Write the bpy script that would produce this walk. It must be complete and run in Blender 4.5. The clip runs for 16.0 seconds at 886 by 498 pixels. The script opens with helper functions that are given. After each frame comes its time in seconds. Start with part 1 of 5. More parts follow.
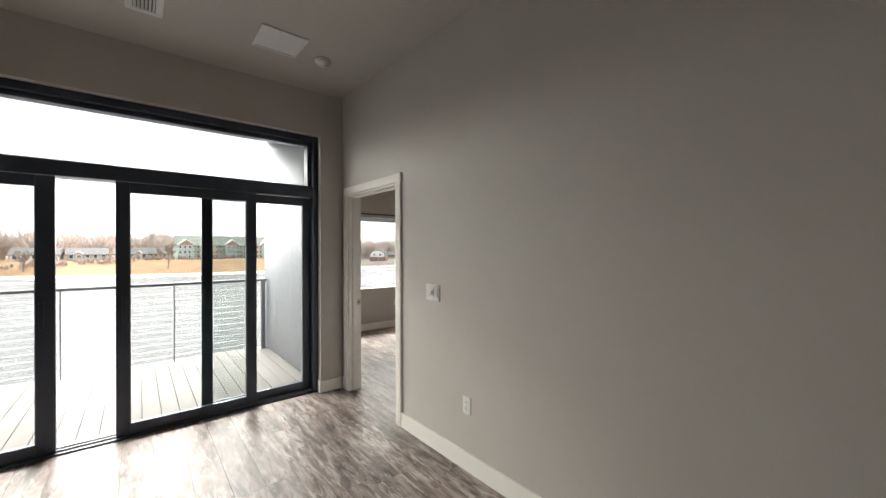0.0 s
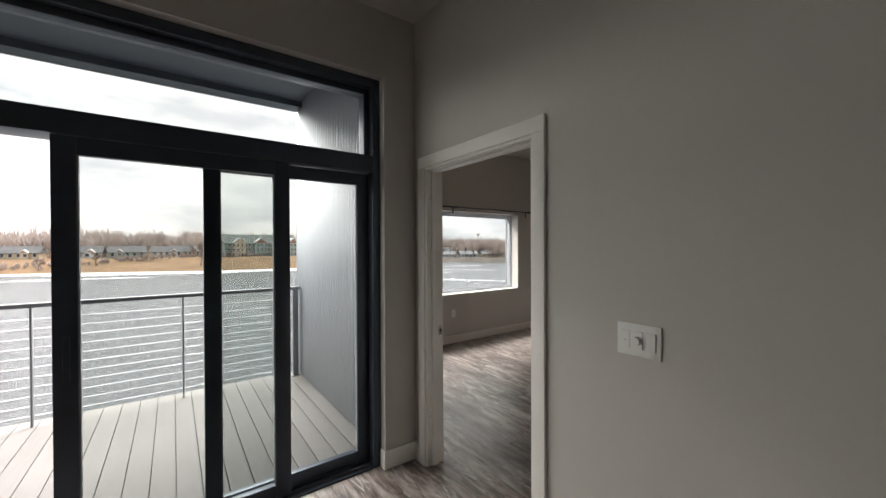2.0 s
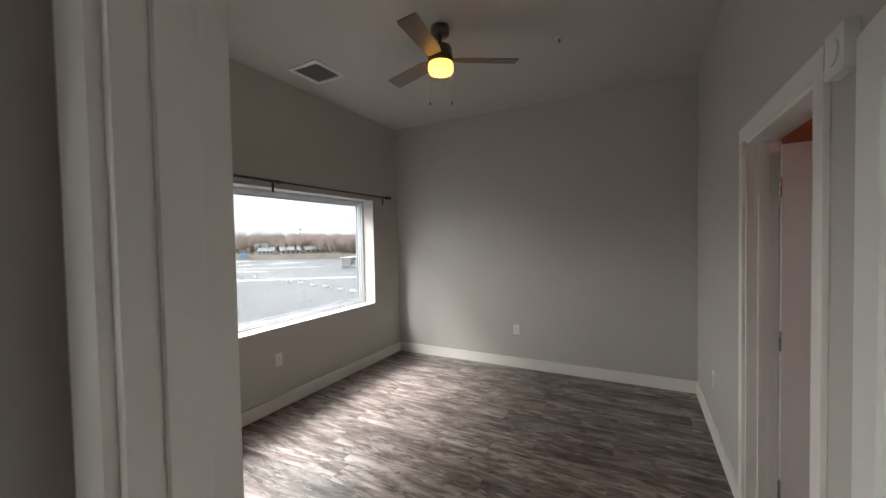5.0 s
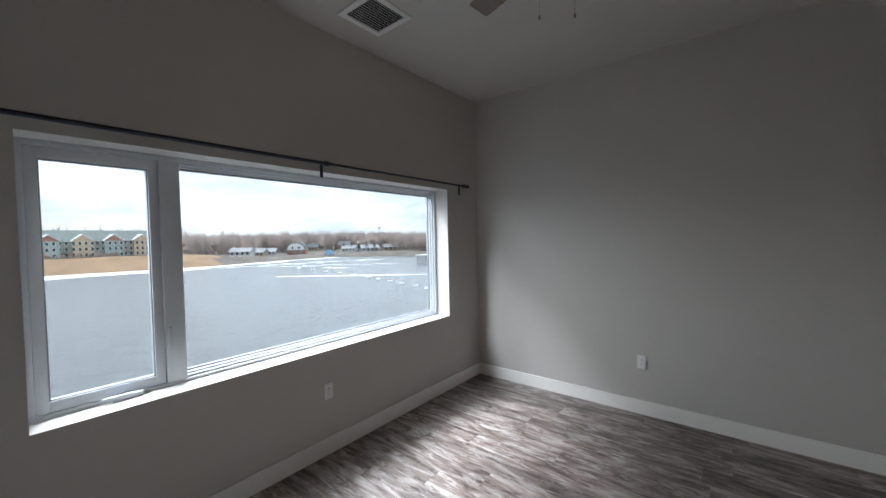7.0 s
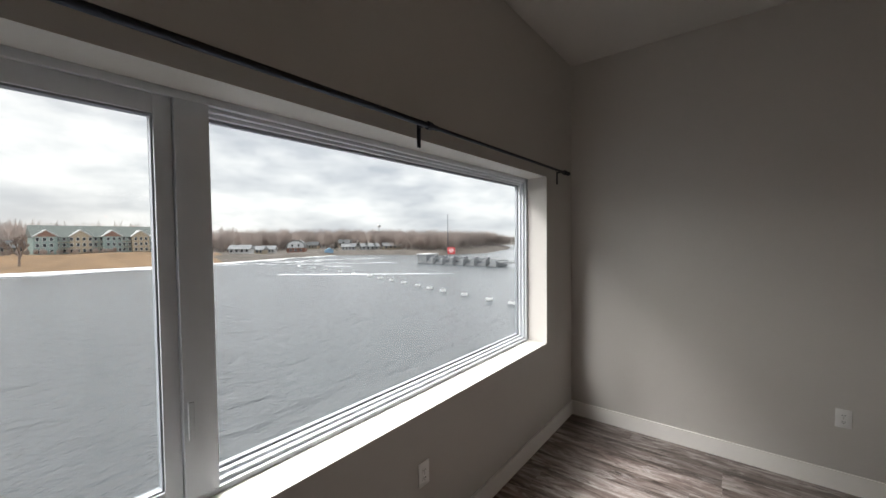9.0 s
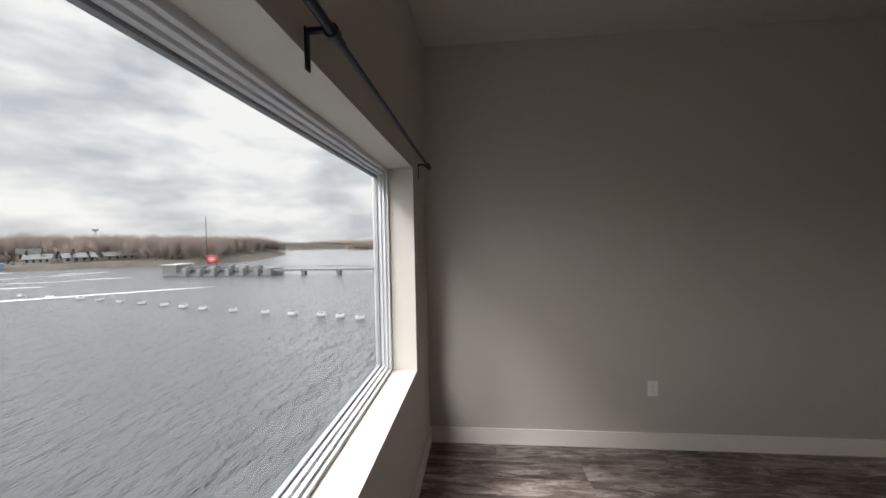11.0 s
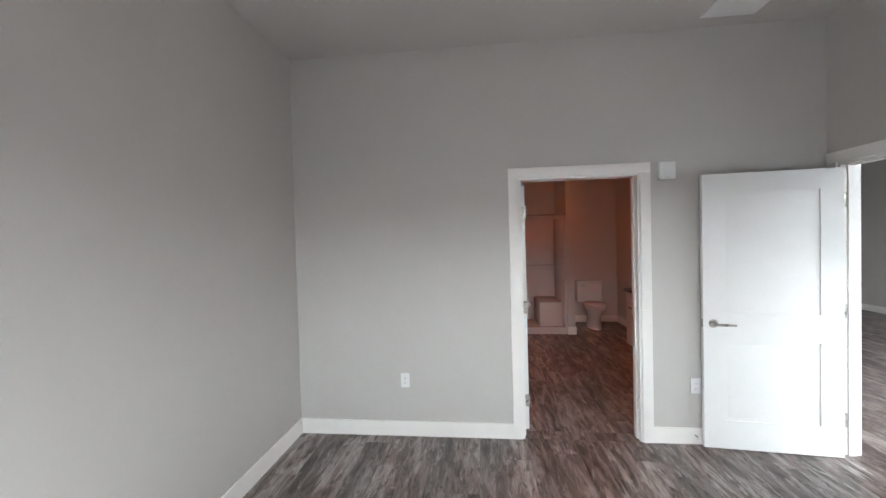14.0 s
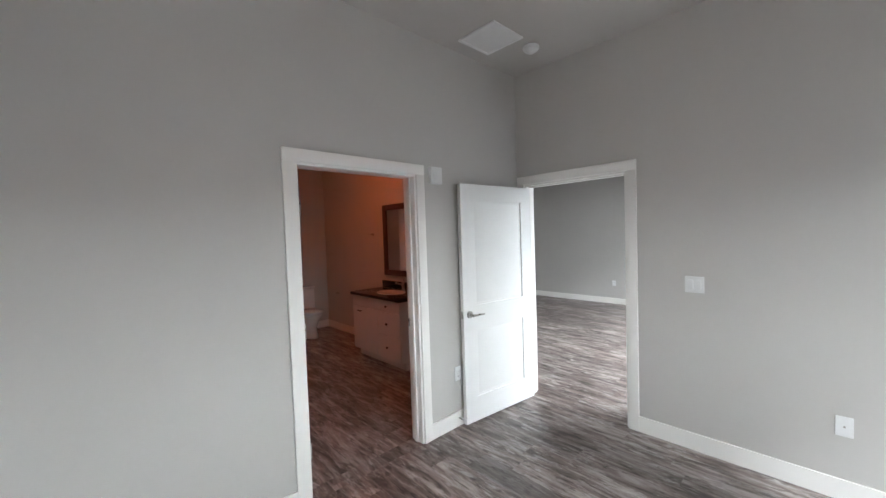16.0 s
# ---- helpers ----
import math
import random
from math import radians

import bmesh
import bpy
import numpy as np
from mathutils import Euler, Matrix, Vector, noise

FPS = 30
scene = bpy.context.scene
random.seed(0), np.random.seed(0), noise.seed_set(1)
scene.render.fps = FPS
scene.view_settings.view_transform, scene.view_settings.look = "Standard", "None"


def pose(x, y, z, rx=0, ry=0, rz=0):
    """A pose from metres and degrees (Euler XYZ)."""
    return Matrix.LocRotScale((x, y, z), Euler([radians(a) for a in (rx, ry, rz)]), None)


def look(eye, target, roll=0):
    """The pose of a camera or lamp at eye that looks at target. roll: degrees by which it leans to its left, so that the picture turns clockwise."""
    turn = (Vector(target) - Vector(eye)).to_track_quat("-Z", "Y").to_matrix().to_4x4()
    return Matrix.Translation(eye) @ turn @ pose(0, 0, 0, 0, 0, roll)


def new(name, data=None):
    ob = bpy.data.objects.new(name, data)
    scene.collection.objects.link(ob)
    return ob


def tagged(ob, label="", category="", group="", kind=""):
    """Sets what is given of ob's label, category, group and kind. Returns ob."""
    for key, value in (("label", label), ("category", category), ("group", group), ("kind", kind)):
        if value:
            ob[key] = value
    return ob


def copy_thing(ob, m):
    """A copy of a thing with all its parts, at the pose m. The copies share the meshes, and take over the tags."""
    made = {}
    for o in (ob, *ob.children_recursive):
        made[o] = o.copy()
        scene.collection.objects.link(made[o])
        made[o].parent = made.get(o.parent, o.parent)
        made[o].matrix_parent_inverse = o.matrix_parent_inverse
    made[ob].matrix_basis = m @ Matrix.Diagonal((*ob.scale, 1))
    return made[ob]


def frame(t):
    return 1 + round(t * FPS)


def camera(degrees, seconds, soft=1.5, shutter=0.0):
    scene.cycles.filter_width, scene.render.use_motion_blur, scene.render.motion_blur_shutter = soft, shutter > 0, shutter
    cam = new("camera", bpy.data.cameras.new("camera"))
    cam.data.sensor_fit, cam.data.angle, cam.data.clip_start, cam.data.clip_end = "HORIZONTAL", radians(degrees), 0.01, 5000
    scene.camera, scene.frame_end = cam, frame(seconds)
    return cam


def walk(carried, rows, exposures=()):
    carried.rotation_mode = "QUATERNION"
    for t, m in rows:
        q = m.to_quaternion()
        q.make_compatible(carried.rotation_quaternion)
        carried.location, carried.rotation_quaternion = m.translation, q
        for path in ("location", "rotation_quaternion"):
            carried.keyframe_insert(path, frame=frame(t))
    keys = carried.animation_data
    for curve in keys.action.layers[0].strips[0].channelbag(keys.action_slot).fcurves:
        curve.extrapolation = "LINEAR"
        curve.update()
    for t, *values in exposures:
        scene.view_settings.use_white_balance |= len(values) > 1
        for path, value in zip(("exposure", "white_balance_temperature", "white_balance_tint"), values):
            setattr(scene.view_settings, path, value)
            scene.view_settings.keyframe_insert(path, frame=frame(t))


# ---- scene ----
cam = camera(100.0, 16.0)
PATH = [
    (0, (-1.72, -0.293, 1.495), (-0.449, 1.251, 1.493), -0.1),
    (0.5, (-1.701, 0.109, 1.494), (-0.536, 1.735, 1.494), 0.1),
    (1, (-1.675, 0.518, 1.466), (-0.557, 2.176, 1.478), 0.3),
    (1.5, (-1.578, 0.855, 1.473), (-0.469, 2.519, 1.49), 0.3),
    (2, (-1.41, 1.22, 1.521), (-0.235, 2.838, 1.506), -0.2),
    (2.5, (-1.277, 1.574, 1.551), (0.072, 3.05, 1.506), -0.6),
    (3, (-1.079, 1.892, 1.543), (0.464, 3.164, 1.494), -0.7),
    (3.5, (-0.862, 2.174, 1.551), (0.825, 3.247, 1.497), -1.0),
    (4, (-0.654, 2.436, 1.566), (1.104, 3.389, 1.508), -1.1),
    (4.2, (-0.56, 2.545, 1.559), (1.214, 3.467, 1.504), -1.1),
    (6.3, (0.366, 3.143, 1.609), (2.06, 4.204, 1.538), -1.3),
    (6.5, (0.451, 3.21, 1.602), (2.101, 4.339, 1.535), -1.4),
    (7, (0.582, 3.461, 1.578), (2.136, 4.719, 1.519), -1.2),
    (7.5, (0.619, 3.761, 1.596), (2.087, 5.118, 1.539), -1.1),
    (8, (0.685, 4.055, 1.6), (2.117, 5.449, 1.539), -0.9),
    (8.2, (0.734, 4.181, 1.604), (2.158, 5.584, 1.54), -0.8),
    (10.3, (0.992, 5.25, 1.617), (2.9, 5.848, 1.563), -0.8),
    (10.5, (1.057, 5.319, 1.618), (2.996, 5.807, 1.565), -1.0),
    (11, (1.252, 5.434, 1.616), (3.242, 5.628, 1.562), -1.1),
    (11.5, (1.481, 5.477, 1.62), (3.475, 5.335, 1.566), -1.2),
    (12, (1.716, 5.493, 1.612), (3.608, 4.849, 1.559), -1.3),
    (12.5, (1.968, 5.505, 1.606), (3.6, 4.351, 1.554), -1.3),
    (13, (2.195, 5.408, 1.582), (3.429, 3.835, 1.526), -1.4),
    (13.5, (2.421, 5.323, 1.59), (3.158, 3.465, 1.533), -1.5),
    (14, (2.614, 5.296, 1.582), (2.822, 3.307, 1.54), -1.5),
    (14.5, (2.797, 5.193, 1.558), (2.501, 3.216, 1.518), -1.6),
    (15, (2.955, 5.005, 1.543), (2.266, 3.128, 1.505), -1.8),
    (15.5, (3.088, 4.798, 1.559), (2.037, 3.097, 1.506), -1.8),
    (16, (3.195, 4.512, 1.603), (1.83, 3.052, 1.526), -1.9),
]
walk(cam, [(t, look(eye, target, roll)) for t, eye, target, roll in PATH], [(0.0, 2.05, 7150, 12), (0.5, 1.5, 6900, 11), (1.0, 1.2, 6750, 10), (1.5, 1.1, 6800, 11), (2.5, 1.4, 7200, 13), (3.5, 1.7, 7400, 14), (4.0, 1.75, 7350, 14), (6.5, 1.5, 5950, 9), (7.0, 1.48, 5950, 9), (8.0, 1.32, 6500, 11), (10.5, 0.92, 6900, 14), (11.5, 0.98, 7250, 15), (12.0, 1.25, 7550, 15), (12.5, 1.85, 6800, 13), (13.0, 2.55, 6200, 11), (14.0, 2.95, 6050, 10), (16.0, 2.85, 6000, 9)])

# ---- light ----
world = bpy.data.worlds.new("overcast")
scene.world = world
world.use_nodes = True
wn, wl = world.node_tree.nodes, world.node_tree.links
bg = wn["Background"]
sky = wn.new("ShaderNodeTexSky")
sky.sky_type, sky.sun_disc = "NISHITA", False
sky.sun_elevation, sky.sun_rotation = radians(24), radians(3)
tc = wn.new("ShaderNodeTexCoord")
mp = wn.new("ShaderNodeMapping")
mp.inputs["Scale"].default_value = (2.6, 2.6, 7.5)
wl.new(tc.outputs["Generated"], mp.inputs["Vector"])
cl = wn.new("ShaderNodeTexNoise")
cl.inputs["Scale"].default_value, cl.inputs["Detail"].default_value, cl.inputs["Roughness"].default_value = 1.6, 7, 0.55
wl.new(mp.outputs["Vector"], cl.inputs["Vector"])
cr = wn.new("ShaderNodeValToRGB")
cr.color_ramp.elements[0].position, cr.color_ramp.elements[0].color = 0.36, (6.5, 7.0, 7.8, 1)
cr.color_ramp.elements[1].position, cr.color_ramp.elements[1].color = 0.6, (11.4, 11.7, 12.0, 1)
wl.new(cl.outputs["Fac"], cr.inputs["Fac"])
mx = wn.new("ShaderNodeMixRGB")
mx.inputs["Fac"].default_value = 0.95
wl.new(sky.outputs["Color"], mx.inputs["Color1"])
wl.new(cr.outputs["Color"], mx.inputs["Color2"])
wl.new(mx.outputs["Color"], bg.inputs["Color"])
bg.inputs["Strength"].default_value = 0.07

sun = new("sun", bpy.data.lights.new("sun", "SUN"))
sun.data.energy, sun.data.angle, sun.data.color = 5.0, radians(150), (1.0, 0.98, 0.95)
sun.matrix_world = look((0.6, 12, 5.9), (0, 0, 0.5))


def sky_fill_lamp(name, eye, target, w, h, watts):
    """Added unseen fill lamp: stands in for the light of the sky above a window."""
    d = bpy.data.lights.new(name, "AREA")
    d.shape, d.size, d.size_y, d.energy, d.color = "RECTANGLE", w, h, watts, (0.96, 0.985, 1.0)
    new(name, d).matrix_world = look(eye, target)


sky_fill_lamp("sky_fill_bedroom", (2.15, 10.0, 7.0), (2.15, 4.9, 0.9), 6.0, 2.0, 760)
sky_fill_lamp("sky_fill_living", (-2.3, 7.2, 4.45), (-2.3, 3.0, 1.0), 4.4, 1.7, 300)


# ---- materials ----
def material(name, color, rough=0.5, metal=0.0, var=0.06, scale=3.0, bump=0.0, bscale=200.0, grain=None, spec=0.5, rand=0.0):
    """A painted, plastic, metal or stone surface: broad mottling, fine grain and relief."""
    m = bpy.data.materials.new(name)
    m.use_nodes = True
    n, l = m.node_tree.nodes, m.node_tree.links
    b = n["Principled BSDF"]
    b.inputs["Roughness"].default_value, b.inputs["Metallic"].default_value = rough, metal
    b.inputs["Specular IOR Level"].default_value = spec
    co = n.new("ShaderNodeTexCoord")
    vec = co.outputs["Object"]
    if grain:
        g = n.new("ShaderNodeMapping")
        g.inputs["Scale"].default_value = grain
        l.new(vec, g.inputs["Vector"])
        vec = g.outputs["Vector"]
    a = n.new("ShaderNodeTexNoise")
    a.inputs["Scale"].default_value, a.inputs["Detail"].default_value = scale, 8
    a.inputs["Roughness"].default_value = 0.65
    l.new(vec, a.inputs["Vector"])
    r = n.new("ShaderNodeValToRGB")
    r.color_ramp.elements[0].position, r.color_ramp.elements[1].position = 0.3, 0.7
    r.color_ramp.elements[0].color = (*[c * (1 - var) for c in color], 1)
    r.color_ramp.elements[1].color = (*[min(1, c * (1 + var)) for c in color], 1)
    l.new(a.outputs["Fac"], r.inputs["Fac"])
    out = r.outputs["Color"]
    if rand:
        oi = n.new("ShaderNodeObjectInfo")
        mr = n.new("ShaderNodeMapRange")
        mr.inputs["To Min"].default_value, mr.inputs["To Max"].default_value = 1 - rand, 1 + rand
        l.new(oi.outputs["Random"], mr.inputs["Value"])
        hs = n.new("ShaderNodeHueSaturation")
        l.new(mr.outputs["Result"], hs.inputs["Value"])
        l.new(out, hs.inputs["Color"])
        out = hs.outputs["Color"]
    l.new(out, b.inputs["Base Color"])
    rr = n.new("ShaderNodeMapRange")
    rr.inputs["To Min"].default_value, rr.inputs["To Max"].default_value = max(0.02, rough - 0.07), min(1, rough + 0.07)
    l.new(a.outputs["Fac"], rr.inputs["Value"])
    l.new(rr.outputs["Result"], b.inputs["Roughness"])
    if bump:
        f = n.new("ShaderNodeTexNoise")
        f.inputs["Scale"].default_value, f.inputs["Detail"].default_value = bscale, 3
        l.new(vec, f.inputs["Vector"])
        u = n.new("ShaderNodeBump")
        u.inputs["Strength"].default_value, u.inputs["Distance"].default_value = bump, 0.002
        l.new(f.outputs["Fac"], u.inputs["Height"])
        l.new(u.outputs["Normal"], b.inputs["Normal"])
    return m


def glow(name, color, strength):
    m = bpy.data.materials.new(name)
    m.use_nodes = True
    b = m.node_tree.nodes["Principled BSDF"]
    b.inputs["Base Color"].default_value = (0.9, 0.85, 0.75, 1)
    b.inputs["Emission Color"].default_value, b.inputs["Emission Strength"].default_value = (*color, 1), strength
    return m


def glass_material(name, tint):
    """Thin clear pane: straight through, with a faint mirror at grazing angles."""
    m = bpy.data.materials.new(name)
    m.use_nodes = True
    n, l = m.node_tree.nodes, m.node_tree.links
    n.remove(n["Principled BSDF"])
    t, g, x, f, pw, sm = (n.new("ShaderNode" + k) for k in ("BsdfTransparent", "BsdfGlossy", "MixShader", "LayerWeight", "Math", "Math"))
    t.inputs["Color"].default_value = (*tint, 1)
    g.inputs["Roughness"].default_value = 0.01
    f.inputs["Blend"].default_value = 0.12
    l.new(f.outputs["Facing"], pw.inputs[0])
    pw.operation, pw.inputs[1].default_value = "POWER", 2.0
    l.new(pw.outputs["Value"], sm.inputs[0])
    sm.operation, sm.inputs[1].default_value, sm.inputs[2].default_value = "MULTIPLY_ADD", 0.2, 0.01
    l.new(sm.outputs["Value"], x.inputs["Fac"])
    l.new(t.outputs["BSDF"], x.inputs[1])
    l.new(g.outputs["BSDF"], x.inputs[2])
    l.new(x.outputs["Shader"], n["Material Output"].inputs["Surface"])
    return m


def plank_material():
    """Weathered grey-brown vinyl plank: long grain streaks, pale wear, dark knots, each plank a little different."""
    m = bpy.data.materials.new("vinyl_plank")
    m.use_nodes = True
    n, l = m.node_tree.nodes, m.node_tree.links
    b = n["Principled BSDF"]
    co, oi = n.new("ShaderNodeTexCoord"), n.new("ShaderNodeObjectInfo")
    off = n.new("ShaderNodeVectorMath")
    off.operation = "MULTIPLY"
    off.inputs[1].default_value = (37.0, 53.0, 11.0)
    cmb = n.new("ShaderNodeCombineXYZ")
    for k in range(3):
        l.new(oi.outputs["Random"], cmb.inputs[k])
    l.new(cmb.outputs["Vector"], off.inputs[0])
    add = n.new("ShaderNodeVectorMath")
    l.new(co.outputs["Object"], add.inputs[0])
    l.new(off.outputs["Vector"], add.inputs[1])

    def streak(sx, sy, scale, detail, rough):
        mp = n.new("ShaderNodeMapping")
        mp.inputs["Scale"].default_value = (sx, sy, 1)
        l.new(add.outputs["Vector"], mp.inputs["Vector"])
        t = n.new("ShaderNodeTexNoise")
        t.inputs["Scale"].default_value, t.inputs["Detail"].default_value, t.inputs["Roughness"].default_value = scale, detail, rough
        t.inputs["Distortion"].default_value = 0.6
        l.new(mp.outputs["Vector"], t.inputs["Vector"])
        return t.outputs["Fac"]

    broad, fine, pale = streak(13, 2.4, 1.0, 7, 0.65), streak(70, 5.0, 1.0, 5, 0.7), streak(20, 4.0, 1.0, 8, 0.75)
    r = n.new("ShaderNodeValToRGB")
    e = r.color_ramp.elements
    e[0].position, e[0].color = 0.36, (0.06, 0.043, 0.037, 1)
    e[1].position, e[1].color = 0.64, (0.37, 0.335, 0.315, 1)
    mid = e.new(0.5)
    mid.color = (0.195, 0.155, 0.14, 1)
    l.new(broad, r.inputs["Fac"])
    r2 = n.new("ShaderNodeValToRGB")
    r2.color_ramp.elements[0].position, r2.color_ramp.elements[0].color = 0.33, (0.45, 0.42, 0.4, 1)
    r2.color_ramp.elements[1].position, r2.color_ramp.elements[1].color = 0.62, (1.12, 1.1, 1.08, 1)
    l.new(fine, r2.inputs["Fac"])
    mul = n.new("ShaderNodeMixRGB")
    mul.blend_type = "MULTIPLY"
    mul.inputs["Fac"].default_value = 0.5
    l.new(r.outputs["Color"], mul.inputs["Color1"])
    l.new(r2.outputs["Color"], mul.inputs["Color2"])
    r3 = n.new("ShaderNodeValToRGB")
    r3.color_ramp.elements[0].position, r3.color_ramp.elements[1].position = 0.52, 0.68
    l.new(pale, r3.inputs["Fac"])
    mix = n.new("ShaderNodeMixRGB")
    mix.inputs["Color2"].default_value = (0.52, 0.495, 0.48, 1)
    sc = n.new("ShaderNodeMath")
    sc.operation = "MULTIPLY"
    sc.inputs[1].default_value = 0.8
    l.new(r3.outputs["Color"], sc.inputs[0])
    l.new(sc.outputs["Value"], mix.inputs["Fac"])
    l.new(mul.outputs["Color"], mix.inputs["Color1"])
    fl = n.new("ShaderNodeValToRGB")
    fl.color_ramp.elements[0].position, fl.color_ramp.elements[0].color = 0.33, (0.28, 0.24, 0.22, 1)
    fl.color_ramp.elements[1].position, fl.color_ramp.elements[1].color = 0.42, (1, 1, 1, 1)
    l.new(streak(34, 8.0, 1.0, 3, 0.5), fl.inputs["Fac"])
    fm = n.new("ShaderNodeMixRGB")
    fm.blend_type = "MULTIPLY"
    fm.inputs["Fac"].default_value = 0.8
    l.new(mix.outputs["Color"], fm.inputs["Color1"])
    l.new(fl.outputs["Color"], fm.inputs["Color2"])
    hs = n.new("ShaderNodeHueSaturation")
    mr = n.new("ShaderNodeMapRange")
    mr.inputs["To Min"].default_value, mr.inputs["To Max"].default_value = 0.78, 1.38
    l.new(oi.outputs["Random"], mr.inputs["Value"])
    l.new(mr.outputs["Result"], hs.inputs["Value"])
    l.new(fm.outputs["Color"], hs.inputs["Color"])
    l.new(hs.outputs["Color"], b.inputs["Base Color"])
    rg = n.new("ShaderNodeMapRange")
    rg.inputs["To Min"].default_value, rg.inputs["To Max"].default_value = 0.28, 0.46
    l.new(fine, rg.inputs["Value"])
    l.new(rg.outputs["Result"], b.inputs["Roughness"])
    u = n.new("ShaderNodeBump")
    u.inputs["Strength"].default_value, u.inputs["Distance"].default_value = 0.25, 0.001
    l.new(fine, u.inputs["Height"])
    l.new(u.outputs["Normal"], b.inputs["Normal"])
    return m


def water_material():
    m = bpy.data.materials.new("river_water")
    m.use_nodes = True
    n, l = m.node_tree.nodes, m.node_tree.links
    n.remove(n["Principled BSDF"])
    df, gl, ms = n.new("ShaderNodeBsdfDiffuse"), n.new("ShaderNodeBsdfGlossy"), n.new("ShaderNodeMixShader")
    df.inputs["Color"].default_value = (0.085, 0.095, 0.103, 1)
    gl.inputs["Color"].default_value, gl.inputs["Roughness"].default_value = (0.92, 0.95, 1, 1), 0.18
    fr = n.new("ShaderNodeFresnel")
    fr.inputs["IOR"].default_value = 1.33
    fa = n.new("ShaderNodeMath")
    fa.operation, fa.inputs[1].default_value, fa.inputs[2].default_value, fa.use_clamp = "MULTIPLY_ADD", 0.6, 0.03, True
    l.new(fr.outputs["Fac"], fa.inputs[0])
    l.new(fa.outputs["Value"], ms.inputs["Fac"])
    l.new(df.outputs["BSDF"], ms.inputs[1])
    l.new(gl.outputs["BSDF"], ms.inputs[2])
    l.new(ms.outputs["Shader"], n["Material Output"].inputs["Surface"])
    co = n.new("ShaderNodeTexCoord")
    prev = None
    for scale, dist, sx in ((4.2, 0.16, 0.5), (1.7, 0.55, 0.6), (0.42, 0.9, 0.6)):
        mp = n.new("ShaderNodeMapping")
        mp.inputs["Scale"].default_value = (sx, 1.4, 1)
        mp.inputs["Rotation"].default_value = (0, 0, 0.5)
        l.new(co.outputs["Object"], mp.inputs["Vector"])
        t = n.new("ShaderNodeTexNoise")
        t.inputs["Scale"].default_value, t.inputs["Detail"].default_value = scale, 6
        l.new(mp.outputs["Vector"], t.inputs["Vector"])
        u = n.new("ShaderNodeBump")
        u.inputs["Strength"].default_value, u.inputs["Distance"].default_value = 0.8, dist
        l.new(t.outputs["Fac"], u.inputs["Height"])
        if prev:
            l.new(prev, u.inputs["Normal"])
        prev = u.outputs["Normal"]
    l.new(prev, df.inputs["Normal"])
    l.new(prev, gl.inputs["Normal"])
    l.new(prev, fr.inputs["Normal"])
    return m


WALL = material("grey_wall_paint", (0.52, 0.50, 0.472), 0.55, var=0.025, scale=1.3, bump=0.12, bscale=160)
CEIL = material("ceiling_paint", (0.52, 0.50, 0.472), 0.7, var=0.03, scale=1.1, bump=0.25, bscale=120)
TRIM = material("white_trim_paint", (0.84, 0.82, 0.785), 0.38, var=0.02, scale=4, bump=0.05, bscale=90)
DOORW = material("white_door_paint", (0.79, 0.785, 0.77), 0.4, var=0.015, scale=5, bump=0.06, bscale=140)
PLASTIC = material("white_plastic", (0.78, 0.78, 0.77), 0.32, var=0.02, scale=20)
SLOT = material("dark_slot", (0.03, 0.03, 0.03), 0.6)
PLANK = plank_material()
SUBFLOOR = material("floor_joint", (0.05, 0.042, 0.038), 0.8)
FRAME = material("charcoal_aluminium", (0.055, 0.07, 0.095), 0.34, 0.35, var=0.12, scale=6, bump=0.04)
VINYL = material("white_vinyl_frame", (0.62, 0.65, 0.69), 0.35, var=0.03, scale=5)
GASKET = material("grey_gasket", (0.24, 0.255, 0.28), 0.6)
GLASS = glass_material("clear_glass", (0.82, 0.84, 0.835))
LOWE = glass_material("low_e_window_glass", (0.77, 0.79, 0.79))
CORR = material("corrugated_metal", (0.45, 0.47, 0.505), 0.42, 0.25, var=0.06, scale=2.5)
SOFFIT = material("dark_soffit", (0.05, 0.062, 0.08), 0.55, var=0.15, scale=3)
DECK = material("composite_deck_board", (0.135, 0.127, 0.123), 0.72, var=0.1, scale=5, grain=(10, 1, 10), bump=0.3, bscale=60, rand=0.08)
STEEL = material("grey_painted_steel", (0.22, 0.23, 0.25), 0.4, 0.5, var=0.08)
CABLE = material("stainless_cable", (0.35, 0.36, 0.38), 0.35, 0.9)
RODM = material("black_iron_rod", (0.035, 0.042, 0.06), 0.4, 0.6)
NICKEL = material("brushed_nickel", (0.42, 0.40, 0.37), 0.28, 1.0, var=0.08, scale=30)
FANMETAL = material("fan_bronze_nickel", (0.20, 0.165, 0.13), 0.35, 0.85, var=0.1)
BLADE = material("fan_blade_wood", (0.16, 0.125, 0.10), 0.42, var=0.25, scale=4, grain=(2, 30, 30))
LAMPGLASS = glow("amber_lamp_glass", (1.0, 0.47, 0.06), 1.5)
PORCELAIN = material("white_porcelain", (0.72, 0.70, 0.68), 0.12, var=0.01)
ACRYL = material("acrylic_shower", (0.62, 0.59, 0.58), 0.16, var=0.02)
CABINET = material("cream_cabinet_paint", (0.66, 0.63, 0.59), 0.42, var=0.03)
GRANITE = material("black_granite", (0.02, 0.018, 0.018), 0.15, var=0.6, scale=90)
BRONZE = material("dark_bronze_pull", (0.05, 0.035, 0.03), 0.35, 0.8)
MIRROR = material("mirror_silver", (0.85, 0.86, 0.86), 0.03, 1.0, var=0.0)
DARKWOOD = material("dark_mirror_frame", (0.05, 0.022, 0.015), 0.4, var=0.3, scale=8)
